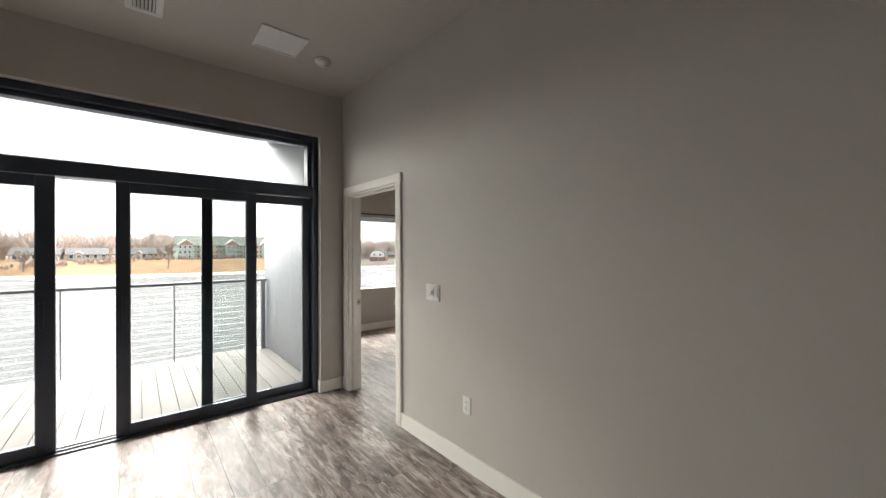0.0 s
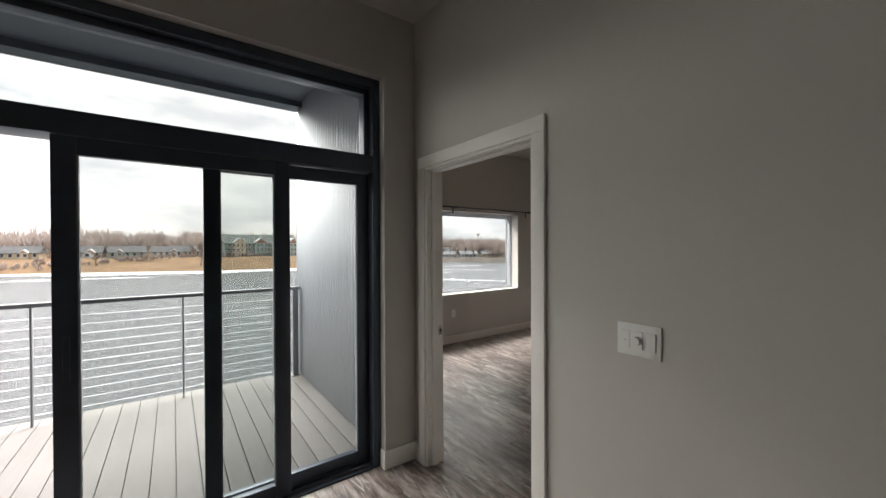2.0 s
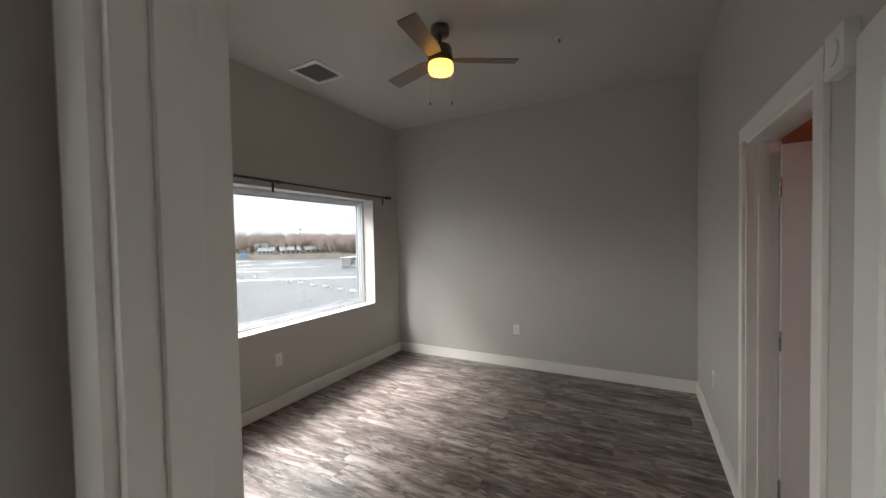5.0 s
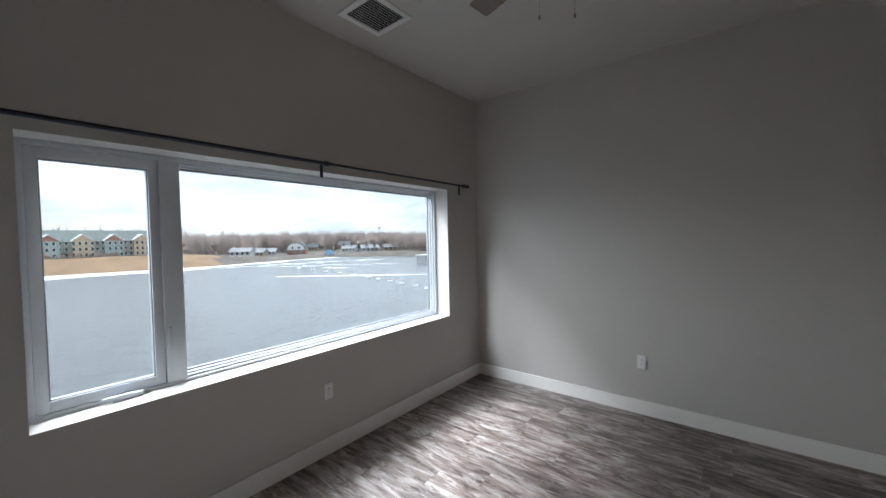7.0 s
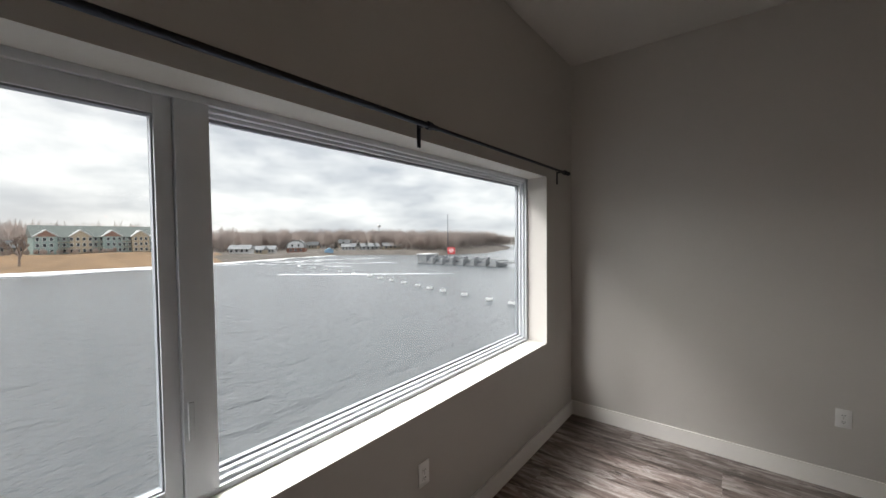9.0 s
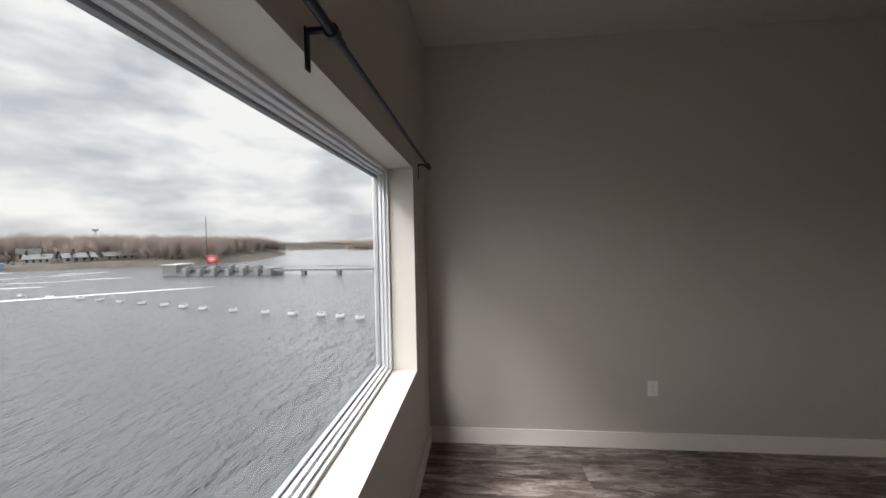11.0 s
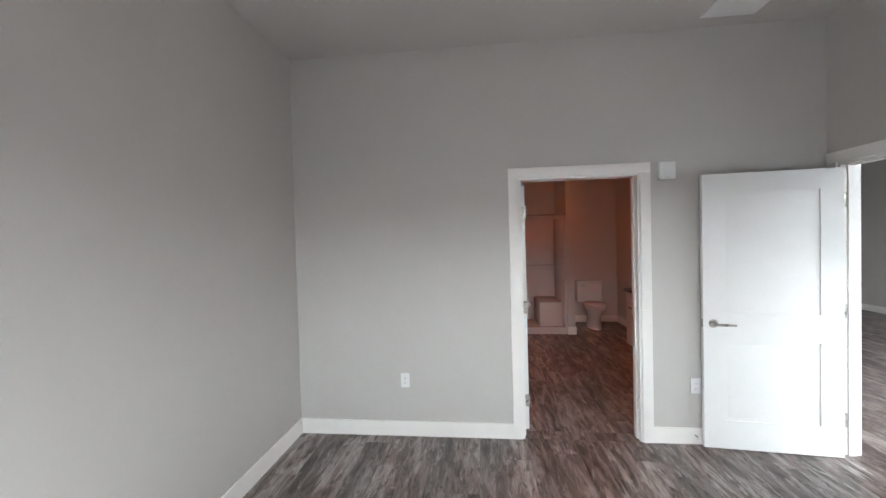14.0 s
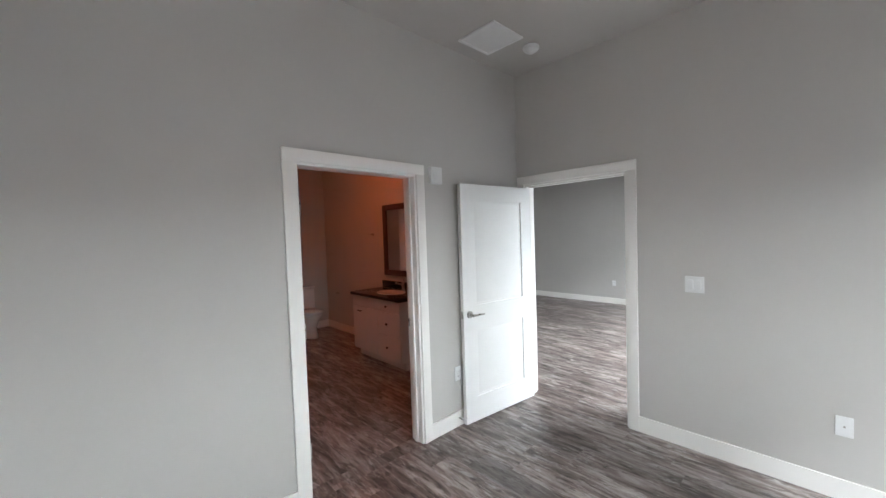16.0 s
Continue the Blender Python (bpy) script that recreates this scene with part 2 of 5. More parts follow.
CONCRETE = material("dam_concrete", (0.30, 0.31, 0.32), 0.85, var=0.2, scale=0.3)
SNOW = material("old_snow_ice", (0.78, 0.80, 0.83), 0.6, var=0.08, scale=0.2)
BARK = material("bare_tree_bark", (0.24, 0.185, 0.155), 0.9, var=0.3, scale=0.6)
# paler and greyer than the bark: distance haze is put into this colour
WOODS_HAZED = material("bare_woods_haze_tone", (0.47, 0.405, 0.375), 0.95, var=0.35, scale=0.05)
EVERGREEN = material("evergreen_needles", (0.035, 0.05, 0.035), 0.9, var=0.3, scale=0.5)
REDSIGN = material("red_sign_panel", (0.55, 0.02, 0.03), 0.5, var=0.05)
WHITEBAR = material("white_sign_lettering", (0.8, 0.8, 0.8), 0.5)
ROOF = material("grey_shingle_roof", (0.13, 0.135, 0.14), 0.9, var=0.2, scale=0.6)
GREENROOF = material("grey_green_shingle", (0.16, 0.18, 0.17), 0.9, var=0.2, scale=0.6)
SAGE = material("sage_siding", (0.33, 0.42, 0.40), 0.8, var=0.06, scale=0.5)
TAN = material("tan_siding", (0.50, 0.42, 0.31), 0.8, var=0.06, scale=0.5)
REDGABLE = material("rust_shingle_gable", (0.33, 0.20, 0.16), 0.85, var=0.1)
OFFWHITE = material("offwhite_siding", (0.62, 0.62, 0.62), 0.8, var=0.05, scale=0.5)
BLUE = material("blue_siding", (0.26, 0.42, 0.58), 0.7, var=0.06, scale=0.5)
BRICKRED = material("red_brick_far", (0.30, 0.14, 0.10), 0.85, var=0.2, scale=1)
FARGLASS = material("far_window_glass", (0.05, 0.06, 0.07), 0.15)
WATER = water_material()
LITTER = material("leaf_litter_bank", (0.12, 0.102, 0.088), 0.95, var=0.35, scale=0.1, bump=0.3, bscale=2)
GRASS = material("dry_tan_grass", (0.235, 0.148, 0.082), 0.95, var=0.3, scale=0.12, bump=0.3, bscale=2)


# ---- building helpers ----
def box(bm, x0, x1, y0, y1, z0, z1, bev=0.0):
    m = Matrix.Translation(((x0 + x1) / 2, (y0 + y1) / 2, (z0 + z1) / 2)) @ Matrix.Diagonal((abs(x1 - x0), abs(y1 - y0), abs(z1 - z0), 1))
    g = bmesh.ops.create_cube(bm, size=1, matrix=m)
    if bev:
        ed = list({e for v in g["verts"] for e in v.link_edges})
        bmesh.ops.bevel(bm, geom=ed, offset=bev, segments=2, affect="EDGES", profile=0.6)
    return bm


def tube(bm, a, b, r0, r1=None, seg=12, cap=True):
    a, b = Vector(a), Vector(b)
    d = b - a
    m = Matrix.Translation((a + b) / 2) @ d.to_track_quat("Z", "Y").to_matrix().to_4x4()
    bmesh.ops.create_cone(bm, cap_ends=cap, segments=seg, radius1=r0, radius2=r0 if r1 is None else r1, depth=d.length, matrix=m)
    return bm


def ball(bm, c, sx, sy, sz, u=16, v=10):
    bmesh.ops.create_uvsphere(bm, u_segments=u, v_segments=v, radius=1, matrix=Matrix.Translation(c) @ Matrix.Diagonal((sx, sy, sz, 1)))
    return bm


def lathe(bm, c, rings, seg=24):
    """Rings of (radius, z) round an upright axis at c, closed at both ends."""
    loops = []
    for r, z in rings:
        loops.append([bm.verts.new((c[0] + r * math.cos(2 * math.pi * k / seg), c[1] + r * math.sin(2 * math.pi * k / seg), c[2] + z)) for k in range(seg)])
    for p, q in zip(loops, loops[1:]):
        for k in range(seg):
            bm.faces.new((p[k], p[(k + 1) % seg], q[(k + 1) % seg], q[k]))
    bm.faces.new(loops[0][::-1])
    bm.faces.new(loops[-1])
    return bm


def prism(bm, pts, axis, a, b):
    """A flat outline pushed from a to b along an axis; pts are the other two coordinates."""
    put = {"x": lambda p, t: (t, p[0], p[1]), "y": lambda p, t: (p[0], t, p[1]), "z": lambda p, t: (p[0], p[1], t)}[axis]
    lo, hi = [bm.verts.new(put(p, a)) for p in pts], [bm.verts.new(put(p, b)) for p in pts]
    n = len(pts)
    bm.faces.new(lo)
    bm.faces.new(hi[::-1])
    for k in range(n):
        bm.faces.new((lo[k], hi[k], hi[(k + 1) % n], lo[(k + 1) % n]))
    bmesh.ops.recalc_face_normals(bm, faces=bm.faces[:])
    return bm


def smooth(bm, angle=35):
    for f in bm.faces:
        f.smooth = True
    for e in bm.edges:
        if len(e.link_faces) == 2 and e.calc_face_angle(0) > radians(angle):
            e.smooth = False
    return bm


def thing(name, loc, label, category, group="", kind="", rz=0):
    ob = new(name)
    ob.empty_display_size = 0.1
    ob.matrix_basis = pose(*loc, 0, 0, rz)
    return tagged(ob, label, category, group, kind)


def part(name, bm, mat, parent=None, label="", local=False):
    """Links a bmesh as one mesh; its coordinates are the world's unless local, when they are its thing's own."""
    me = bpy.data.meshes.new(name)
    smooth(bm)
    if parent is not None and not local:
        o = parent
        m = Matrix.Identity(4)
        while o:
            m = o.matrix_basis @ m
            o = o.parent
        bm.transform(m.inverted())
    bm.to_mesh(me)
    bm.free()
    me.materials.append(mat)
    ob = new(name, me)
    if parent is not None:
        ob.parent = parent
    if label:
        ob["label"] = label
    return ob


def bar(name, parent, mat, x0, x1, y0, y1, z0, z1, bev=0.0, label="", local=False):
    return part(name, box(bmesh.new(), x0, x1, y0, y1, z0, z1, bev), mat, parent, label, local)


def solid(name, mat, boxes, label, category="wall"):
    bm = bmesh.new()
    for b in boxes:
        box(bm, *b)
    return tagged(part(name, bm, mat), label, category, kind="structure")


# ---- rooms: x along the facade, y out to the river ----
H = 3.11            # ceiling
PX = 0.125          # bedroom face of the party wall; its living face is x = 0
FY = 3.500          # living facade, inner face
BY = 5.85           # bedroom facade, inner face
EX = 4.163          # bedroom east wall
SY = 2.33           # bedroom back wall
D0, D1, DZ = 2.412, 3.366, 2.063      # doorway in the party wall
B0, B1 = 1.414, 2.326                 # doorway to the bathroom
WX0, WX1, WZ0, WZ1 = 0.677, 3.62, 0.762, 2.076   # bedroom window opening
SX0, SX1, SZ = -4.35, -0.246, 2.668               # sliding wall opening
LX, LY = -4.9, -3.6                               # living room's other walls
RY = -1.9                                          # bathroom's back wall

solid("wall_party", WALL, [(0, PX, LY, D0, 0, H), (0, PX, D1, FY, 0, H), (0, PX, D0, D1, DZ, H)], "warm grey painted wall with a doorway")
solid("wall_outer_side", WALL, [(-0.075, PX, FY + 0.26, BY, 0, H), (0, PX, FY, FY + 0.26, 0, H)], "warm grey painted side wall of the bedroom")
solid("wall_facade_living", WALL, [(SX1, 0, FY, FY + 0.26, 0, H), (LX, SX0, FY, FY + 0.26, 0, H), (SX0, SX1, FY, FY + 0.26, SZ, H)], "grey painted wall round the glazed sliding doors")
solid("wall_facade_bedroom", WALL, [(-0.075, WX0, BY, BY + 0.27, 0, H), (WX1, EX + 0.2, BY, BY + 0.27, 0, H), (WX0, WX1, BY, BY + 0.27, 0, WZ0), (WX0, WX1, BY, BY + 0.27, WZ1, H)], "grey painted wall round the wide bedroom window")
solid("wall_east", WALL, [(EX, EX + 0.2, RY - 0.15, BY, 0, H)], "plain warm grey painted wall")
solid("wall_south_bedroom", WALL, [(PX, B0, SY - 0.125, SY, 0, H), (B1, EX, SY - 0.125, SY, 0, H), (B0, B1, SY - 0.125, SY, DZ, H)], "warm grey wall with the bathroom doorway")
solid("wall_west", WALL, [(LX - 0.15, LX, LY, FY + 0.26, 0, H)], "plain grey wall across the living room")
solid("wall_south_living", WALL, [(LX - 0.15, PX, LY - 0.15, LY, 0, H)], "plain grey wall behind the living room")
solid("wall_bath_back", WALL, [(PX, EX, RY - 0.15, RY, 0, H)], "grey wall behind the toilet and shower")
solid("wall_bath_wing", WALL, [(1.12, 1.24, RY, -0.95, 0, H)], "short wall between toilet and shower")
solid("wall_bath_east", WALL, [(2.75, 2.87, RY, SY - 0.125, 0, H)], "grey bathroom side wall")
solid("ceiling", CEIL, [(LX - 0.15, PX, LY - 0.15, FY + 0.26, H, H + 0.25), (PX, EX + 0.2, RY - 0.15, BY + 0.27, H, H + 0.25)], "grey painted ceiling with faint texture", "ceiling")

# floor: a dark bed with loose-laid planks on it
floor = solid("floor", SUBFLOOR, [(LX, PX, LY, FY + 0.2, -0.3, -0.006), (PX, EX, RY, BY, -0.3, -0.006)], "grey-brown weathered wood-look plank floor", "floor")

# baseboards
BB, BT = 0.122, 0.014
base = solid("baseboard", TRIM, [
    (-BT, 0, LY, D0 - 0.072, 0, BB), (-BT, 0, D1 + 0.072, FY, 0, BB), (SX1 - 0.001, -BT, FY - BT, FY, 0, BB),
    (SX1 - BT, SX1, FY - BT, FY + 0.05, 0, BB), (LX, LX + BT, LY, FY, 0, BB), (LX, SX0, FY - BT, FY, 0, BB),
    (PX, PX + BT, SY, D0 - 0.072, 0, BB), (PX, PX + BT, D1 + 0.072, BY, 0, BB), (PX + BT, EX - BT, BY - BT, BY, 0, BB),
    (EX - BT, EX, SY, BY, 0, BB), (PX + BT, B0 - 0.072, SY, SY + BT, 0, BB), (B1 + 0.072, EX - BT, SY, SY + BT, 0, BB),
    (PX, PX + BT, RY, -0.1, 0, BB), (PX + BT, 1.12, RY, RY + BT, 0, BB), (1.12 - BT, 1.12, RY + BT, -0.95, 0, BB),
    (1.12 - BT, 1.24, -0.95, -0.95 + BT, 0, BB)], "cream-white painted baseboard along the walls", "baseboard")


def door_casing(name, axis, lo, hi, w0, w1, label):
    """Flat casing on both faces, jambs with a stop, round an opening lo..hi in a wall from w0 to w1."""
    t = thing(name, ((w0 + w1) / 2, (lo + hi) / 2, 0) if axis == "x" else ((lo + hi) / 2, (w0 + w1) / 2, 0), label, "door frame", kind="structure")
    cw, ct, jt = 0.072, 0.018, 0.02

    def piece(n, a0, a1, b0, b1, z0, z1, bev=0.003):
        if axis == "x":
            bar(n, t, TRIM, a0, a1, b0, b1, z0, z1, bev)
        else:
            bar(n, t, TRIM, b0, b1, a0, a1, z0, z1, bev)
    for a0, a1 in ((w0 - ct, w0), (w1, w1 + ct)):
        piece("casing_leg", a0, a1, lo - cw, lo + 0.004, 0, DZ - 0.004)
        piece("casing_leg", a0, a1, hi - 0.004, hi + cw, 0, DZ - 0.004)
        piece("casing_head", a0, a1, lo - cw, hi + cw, DZ - 0.004, DZ + cw)
    piece("jamb", w0 - 0.003, w1 + 0.003, lo, lo + jt, 0, DZ - jt)
    piece("jamb", w0 - 0.003, w1 + 0.003, hi - jt, hi, 0, DZ - jt)
    piece("head_jamb", w0 - 0.003, w1 + 0.003, lo, hi, DZ - jt, DZ)
    return t


frame_bed = door_casing("door_frame_1", "x", D0, D1, 0, PX, "cream-white painted door casing of the bedroom doorway")
frame_bath = door_casing("door_frame_2", "y", B0, B1, SY - 0.125, SY, "cream-white painted door casing of the bathroom doorway")
# stops and strike plates
for y0, y1 in ((D0 + 0.02, D0 + 0.032), (D1 - 0.032, D1 - 0.02)):
    bar("door_stop", frame_bed, TRIM, 0.035, 0.085, y0, y1, 0, DZ - 0.02, 0.003)
bar("door_stop", frame_bed, TRIM, 0.035, 0.085, D0 + 0.032, D1 - 0.032, DZ - 0.032, DZ - 0.02, 0.003)
strike = bar("strike_plate", frame_bed, NICKEL, 0.09, 0.125, D1 - 0.0225, D1 - 0.0195, 0.9, 0.96, 0, "nickel strike plate with a dark hole")
bar("latch_hole", strike, SLOT, 0.1, 0.115, D1 - 0.024, D1 - 0.0215, 0.917, 0.943)
for x0, x1 in ((B0 + 0.02, B0 + 0.032), (B1 - 0.032, B1 - 0.02)):
    bar("door_stop", frame_bath, TRIM, x0, x1, SY - 0.09, SY - 0.045, 0, DZ - 0.02, 0.003)
strike = bar("strike_plate", frame_bath, NICKEL, B0 + 0.0195, B0 + 0.0225, SY - 0.125, SY - 0.09, 0.9, 0.96)


def door_leaf(name, loc, rz, label, lever=True):
    """Two-panel moulded leaf in its own axes: hinge edge at x = 0, leaf along +x, thickness along y."""
    w, h, th = 0.862, 2.015, 0.036
    t = thing(name, loc, label, "door", kind="structure", rz=rz)
    # stiles and rails round two sunken panels
    px0, px1 = 0.135, w - 0.135
    zs = ((0.22, 0.80), (1.00, h - 0.14))
    bm = bmesh.new()
    box(bm, 0, w, 0.009, th - 0.009, 0.012, h)
    for y0, y1 in ((0, 0.009), (th - 0.009, th)):
        box(bm, 0, px0, y0, y1, 0.012, h)
        box(bm, px1, w, y0, y1, 0.012, h)
        for z0, z1 in ((0.012, zs[0][0]), (zs[0][1], zs[1][0]), (zs[1][1], h)):
            box(bm, px0, px1, y0, y1, z0, z1)
    body = part("door_leaf", bm, DOORW, t, local=True)
    for z0, z1 in zs:
        for s, y0 in ((-1, 0.009), (1, th - 0.009)):
            bm = bmesh.new()
            a, b = 0.022, 0.05
            lo = [(px0 + a, z0 + a), (px1 - a, z0 + a), (px1 - a, z1 - a), (px0 + a, z1 - a)]
            hi = [(px0 + b, z0 + b), (px1 - b, z0 + b), (px1 - b, z1 - b), (px0 + b, z1 - b)]
            v0 = [bm.verts.new((p, y0, q)) for p, q in lo]
            v1 = [bm.verts.new((p, y0 + s * 0.007, q)) for p, q in hi]
            bm.faces.new(v1)
            for k in range(4):
                bm.faces.new((v0[k], v0[(k + 1) % 4], v1[(k + 1) % 4], v1[k]))
            bmesh.ops.recalc_face_normals(bm, faces=bm.faces[:])
            part("raised_panel", bm, DOORW, body, local=True)
    for s, y in ((-1, 0), (1, th)):
        bm = bmesh.new()
        tube(bm, (w - 0.065, y, 0.93), (w - 0.065, y + s * 0.01, 0.93), 0.031, 0.029, 24)
        tube(bm, (w - 0.065, y + s * 0.008, 0.93), (w - 0.065, y + s * 0.055, 0.93), 0.011, 0.011, 12)
        tube(bm, (w - 0.058, y + s * 0.05, 0.93), (w - 0.185, y + s * 0.05, 0.926), 0.0105, 0.008, 12)
        ball(bm, (w - 0.185, y + s * 0.05, 0.926), 0.008, 0.008, 0.008, 8, 6)
        part("lever_handle", bm, NICKEL, t, "brushed nickel lever handle", local=True)
    part("latch_plate", box(bmesh.new(), w - 0.001, w + 0.002, 0.006, th - 0.006, 0.9, 0.96), NICKEL, t, local=True)
    for z in (0.25, 1.02, 1.80):
        bm = bmesh.new()
        tube(bm, (-0.006, -0.005, z - 0.05), (-0.006, -0.005, z + 0.05), 0.006, 0.006, 10)
        box(bm, -0.002, 0.0, 0.0, th - 0.005, z - 0.05, z + 0.05)
        for dz in (-0.033, 0, 0.033):
            tube(bm, (-0.0035, 0.012 + (0.01 if dz else 0), z + dz), (0, 0.012 + (0.01 if dz else 0), z + dz), 0.004, 0.004, 8)
        part("hinge", bm, NICKEL, t, "nickel butt hinge", local=True)
    return t


door_leaf("door_1", (0.150, 2.453, 0), -6.0, "white two-panel door standing open into the bedroom")
door_leaf("door_2", (2.258, SY - 0.128, 0), -96, "white two-panel bathroom door standing open inward")
# hinge leaves on the bedroom jamb, seen through the doorway
for z in (0.25, 1.02, 1.80):
    bm = box(bmesh.new(), 0.09, 0.128, D0 + 0.0195, D0 + 0.023, z - 0.05, z + 0.05, 0.001)
    for dz in (-0.033, 0, 0.033):
        tube(bm, (0.108 + (0.008 if dz == 0 else -0.004), D0 + 0.02, z + dz), (0.108 + (0.008 if dz == 0 else -0.004), D0 + 0.0245, z + dz), 0.005, 0.005, 10)
    part("hinge_leaf", bm, NICKEL, frame_bed, "nickel hinge leaf with screws")

# ---- glazed sliding wall ----
gy0, gy1 = 3.565, 3.725
sl = thing("window_1", ((SX0 + SX1) / 2, FY + 0.1, 0), "charcoal aluminium sliding glass doors with transom, one slid partly open", "sliding door", kind="structure")
bar("frame_jamb", sl, FRAME, SX1 - 0.055, SX1, gy0, gy1 + 0.02, 0, SZ, 0.004)
bar("frame_jamb", sl, FRAME, SX0, SX0 + 0.055, gy0, gy1 + 0.02, 0, SZ, 0.004)
bar("frame_head", sl, FRAME, SX0 + 0.055, SX1 - 0.055, gy0, gy1 + 0.02, SZ - 0.06, SZ, 0.004)
bar("transom_bar", sl, FRAME, SX0 + 0.055, SX1 - 0.055, gy0, gy1 + 0.02, 2.03, 2.142, 0.004)
trk = bar("sill_track", sl, FRAME, SX0 + 0.055, SX1 - 0.055, gy0 - 0.01, gy1 + 0.02, -0.02, 0.012, 0.003)
for y in (gy0 + 0.035, gy0 + 0.09):
    bar("track_rail", trk, CABLE, SX0 + 0.06, SX1 - 0.06, y - 0.004, y + 0.004, 0.012, 0.024)
bar("transom_bead", sl, FRAME, SX1 - 0.095, SX1 - 0.055, gy0 + 0.05, gy1 - 0.02, 2.142, SZ - 0.06, 0.003)
bar("transom_bead", sl, FRAME, SX0 + 0.095, SX1 - 0.095, gy0 + 0.05, gy1 - 0.02, SZ - 0.1, SZ - 0.06, 0.003)
bar("transom_bead", sl, FRAME, SX0 + 0.095, SX1 - 0.095, gy0 + 0.05, gy1 - 0.02, 2.142, 2.156, 0.003)


def pane(parent, x0, x1, y, z0, z1, mat=GLASS):
    g = bar("pane", parent, mat, x0, x1, y, y + 0.006, z0, z1, 0, "clear glass pane")
    g.visible_shadow = False
    return g


pane(sl, SX0 + 0.06, SX1 - 0.09, gy0 + 0.09, 2.146, SZ - 0.09)


def sash(x0, x1, y0, st, handle=None):
    """One door sash of the sliding wall: two stiles, two rails, glass, and perhaps a pull."""
    z0, z1 = 0.024, 2.026
    s = bar("sash_stile", sl, FRAME, x0, x0 + st, y0, y0 + 0.045, z0, z1, 0.004)
    bar("sash_stile", sl, FRAME, x1 - st, x1, y0, y0 + 0.045, z0, z1, 0.004)
    bar("sash_rail", sl, FRAME, x0 + st, x1 - st, y0 + 0.001, y0 + 0.044, z0, 0.105, 0.004)
    bar("sash_rail", sl, FRAME, x0 + st, x1 - st, y0 + 0.001, y0 + 0.044, 1.945, z1, 0.004)
    for a, b in ((x0 + st, x0 + st + 0.006), (x1 - st - 0.006, x1 - st)):
        bar("glazing_bead", sl, GASKET, a, b, y0 + 0.008, y0 + 0.036, 0.105, 1.945)
    pane(sl, x0 + st, x1 - st, y0 + 0.02, 0.1, 1.95)
    if handle:
        bm = box(bmesh.new(), handle - 0.012, handle + 0.012, y0 - 0.03, y0 - 0.016, 0.92, 1.12, 0.005)
        box(bm, handle - 0.009, handle + 0.009, y0 - 0.018, y0 + 0.002, 0.93, 0.955)
        box(bm, handle - 0.009, handle + 0.009, y0 - 0.018, y0 + 0.002, 1.085, 1.11)
        part("pull_handle", bm, FRAME, s, "dark pull handle")


sash(-1.275, SX1 - 0.055, gy0 + 0.075, 0.08)
sash(-1.85, -0.838, gy0 + 0.012, 0.085, -1.80)
sash(-3.27, -2.178, gy0 + 0.012, 0.1, -2.245)
sash(SX0 + 0.055, -3.19, gy0 + 0.075, 0.078)

# ---- bedroom window ----
wy = 6.01
win = thing("window_2", ((WX0 + WX1) / 2, wy, WZ0), "white-grey vinyl window with a narrow casement and a wide fixed pane", "window", kind="structure")
for n, a in (("window_frame", (WX0, WX0 + 0.028, WZ0, WZ1)), ("window_frame", (WX1 - 0.03, WX1, WZ0, WZ1)), ("window_frame", (WX0 + 0.028, WX1 - 0.03, WZ1 - 0.026, WZ1)), ("window_frame", (WX0 + 0.028, WX1 - 0.03, WZ0, WZ0 + 0.022))):
    bar(n, win, VINYL, a[0], a[1], wy, BY + 0.25, a[2], a[3], 0.003)
bar("mullion", win, VINYL, 1.215, 1.312, wy - 0.002, BY + 0.25, WZ0 + 0.022, WZ1 - 0.026, 0.003)
for x0, x1, z0, z1 in ((0.705, 0.752, 0.784, 2.05), (1.166, 1.213, 0.784, 2.05), (0.752, 1.166, 0.784, 0.838), (0.752, 1.166, 1.992, 2.05)):
    bar("casement_sash", win, VINYL, x0, x1, wy + 0.012, wy + 0.06, z0, z1, 0.004)
for x0, x1, z0, z1 in ((0.752, 0.758, 0.838, 1.992), (1.16, 1.166, 0.838, 1.992), (0.758, 1.16, 0.838, 0.844), (0.758, 1.16, 1.986, 1.992)):
    bar("gasket", win, GASKET, x0, x1, wy + 0.02, wy + 0.05, z0, z1)
for k, (i, y) in enumerate(((0.0, 0.0), (0.013, 0.022), (0.024, 0.042))):
    x0, x1, z0, z1, t = 1.312 + i * 0.2, WX1 - 0.03 - i, WZ0 + 0.022 + i, WZ1 - 0.026 - i, 0.014
    for a in ((x1 - t, x1, z0, z1), (x0, x1 - t, z0, z0 + t), (x0, x1 - t, z1 - t, z1)):
        bar("glazing_step", win, GASKET if k == 2 else VINYL, a[0], a[1], wy + 0.018 + y, wy + 0.04 + y, a[2], a[3], 0.002)
pane(win, 0.75, 1.17, wy + 0.034, 0.836, 1.995, LOWE)
pane(win, 1.31, WX1 - 0.05, wy + 0.075, WZ0 + 0.04, WZ1 - 0.045, LOWE)
bm = box(bmesh.new(), 0.97, 1.10, wy - 0.03, wy + 0.012, WZ0 + 0.002, WZ0 + 0.028, 0.006)
box(bm, 0.93, 1.06, wy - 0.036, wy - 0.022, WZ0 + 0.024, WZ0 + 0.036, 0.005)
part("crank_handle", bm, VINYL, win, "folded white crank handle")
bm = box(bmesh.new(), 1.226, 1.244, wy - 0.012, wy - 0.001, 0.98, 1.10, 0.004)
part("sash_lock", bm, VINYL, win, "small white sash lock")
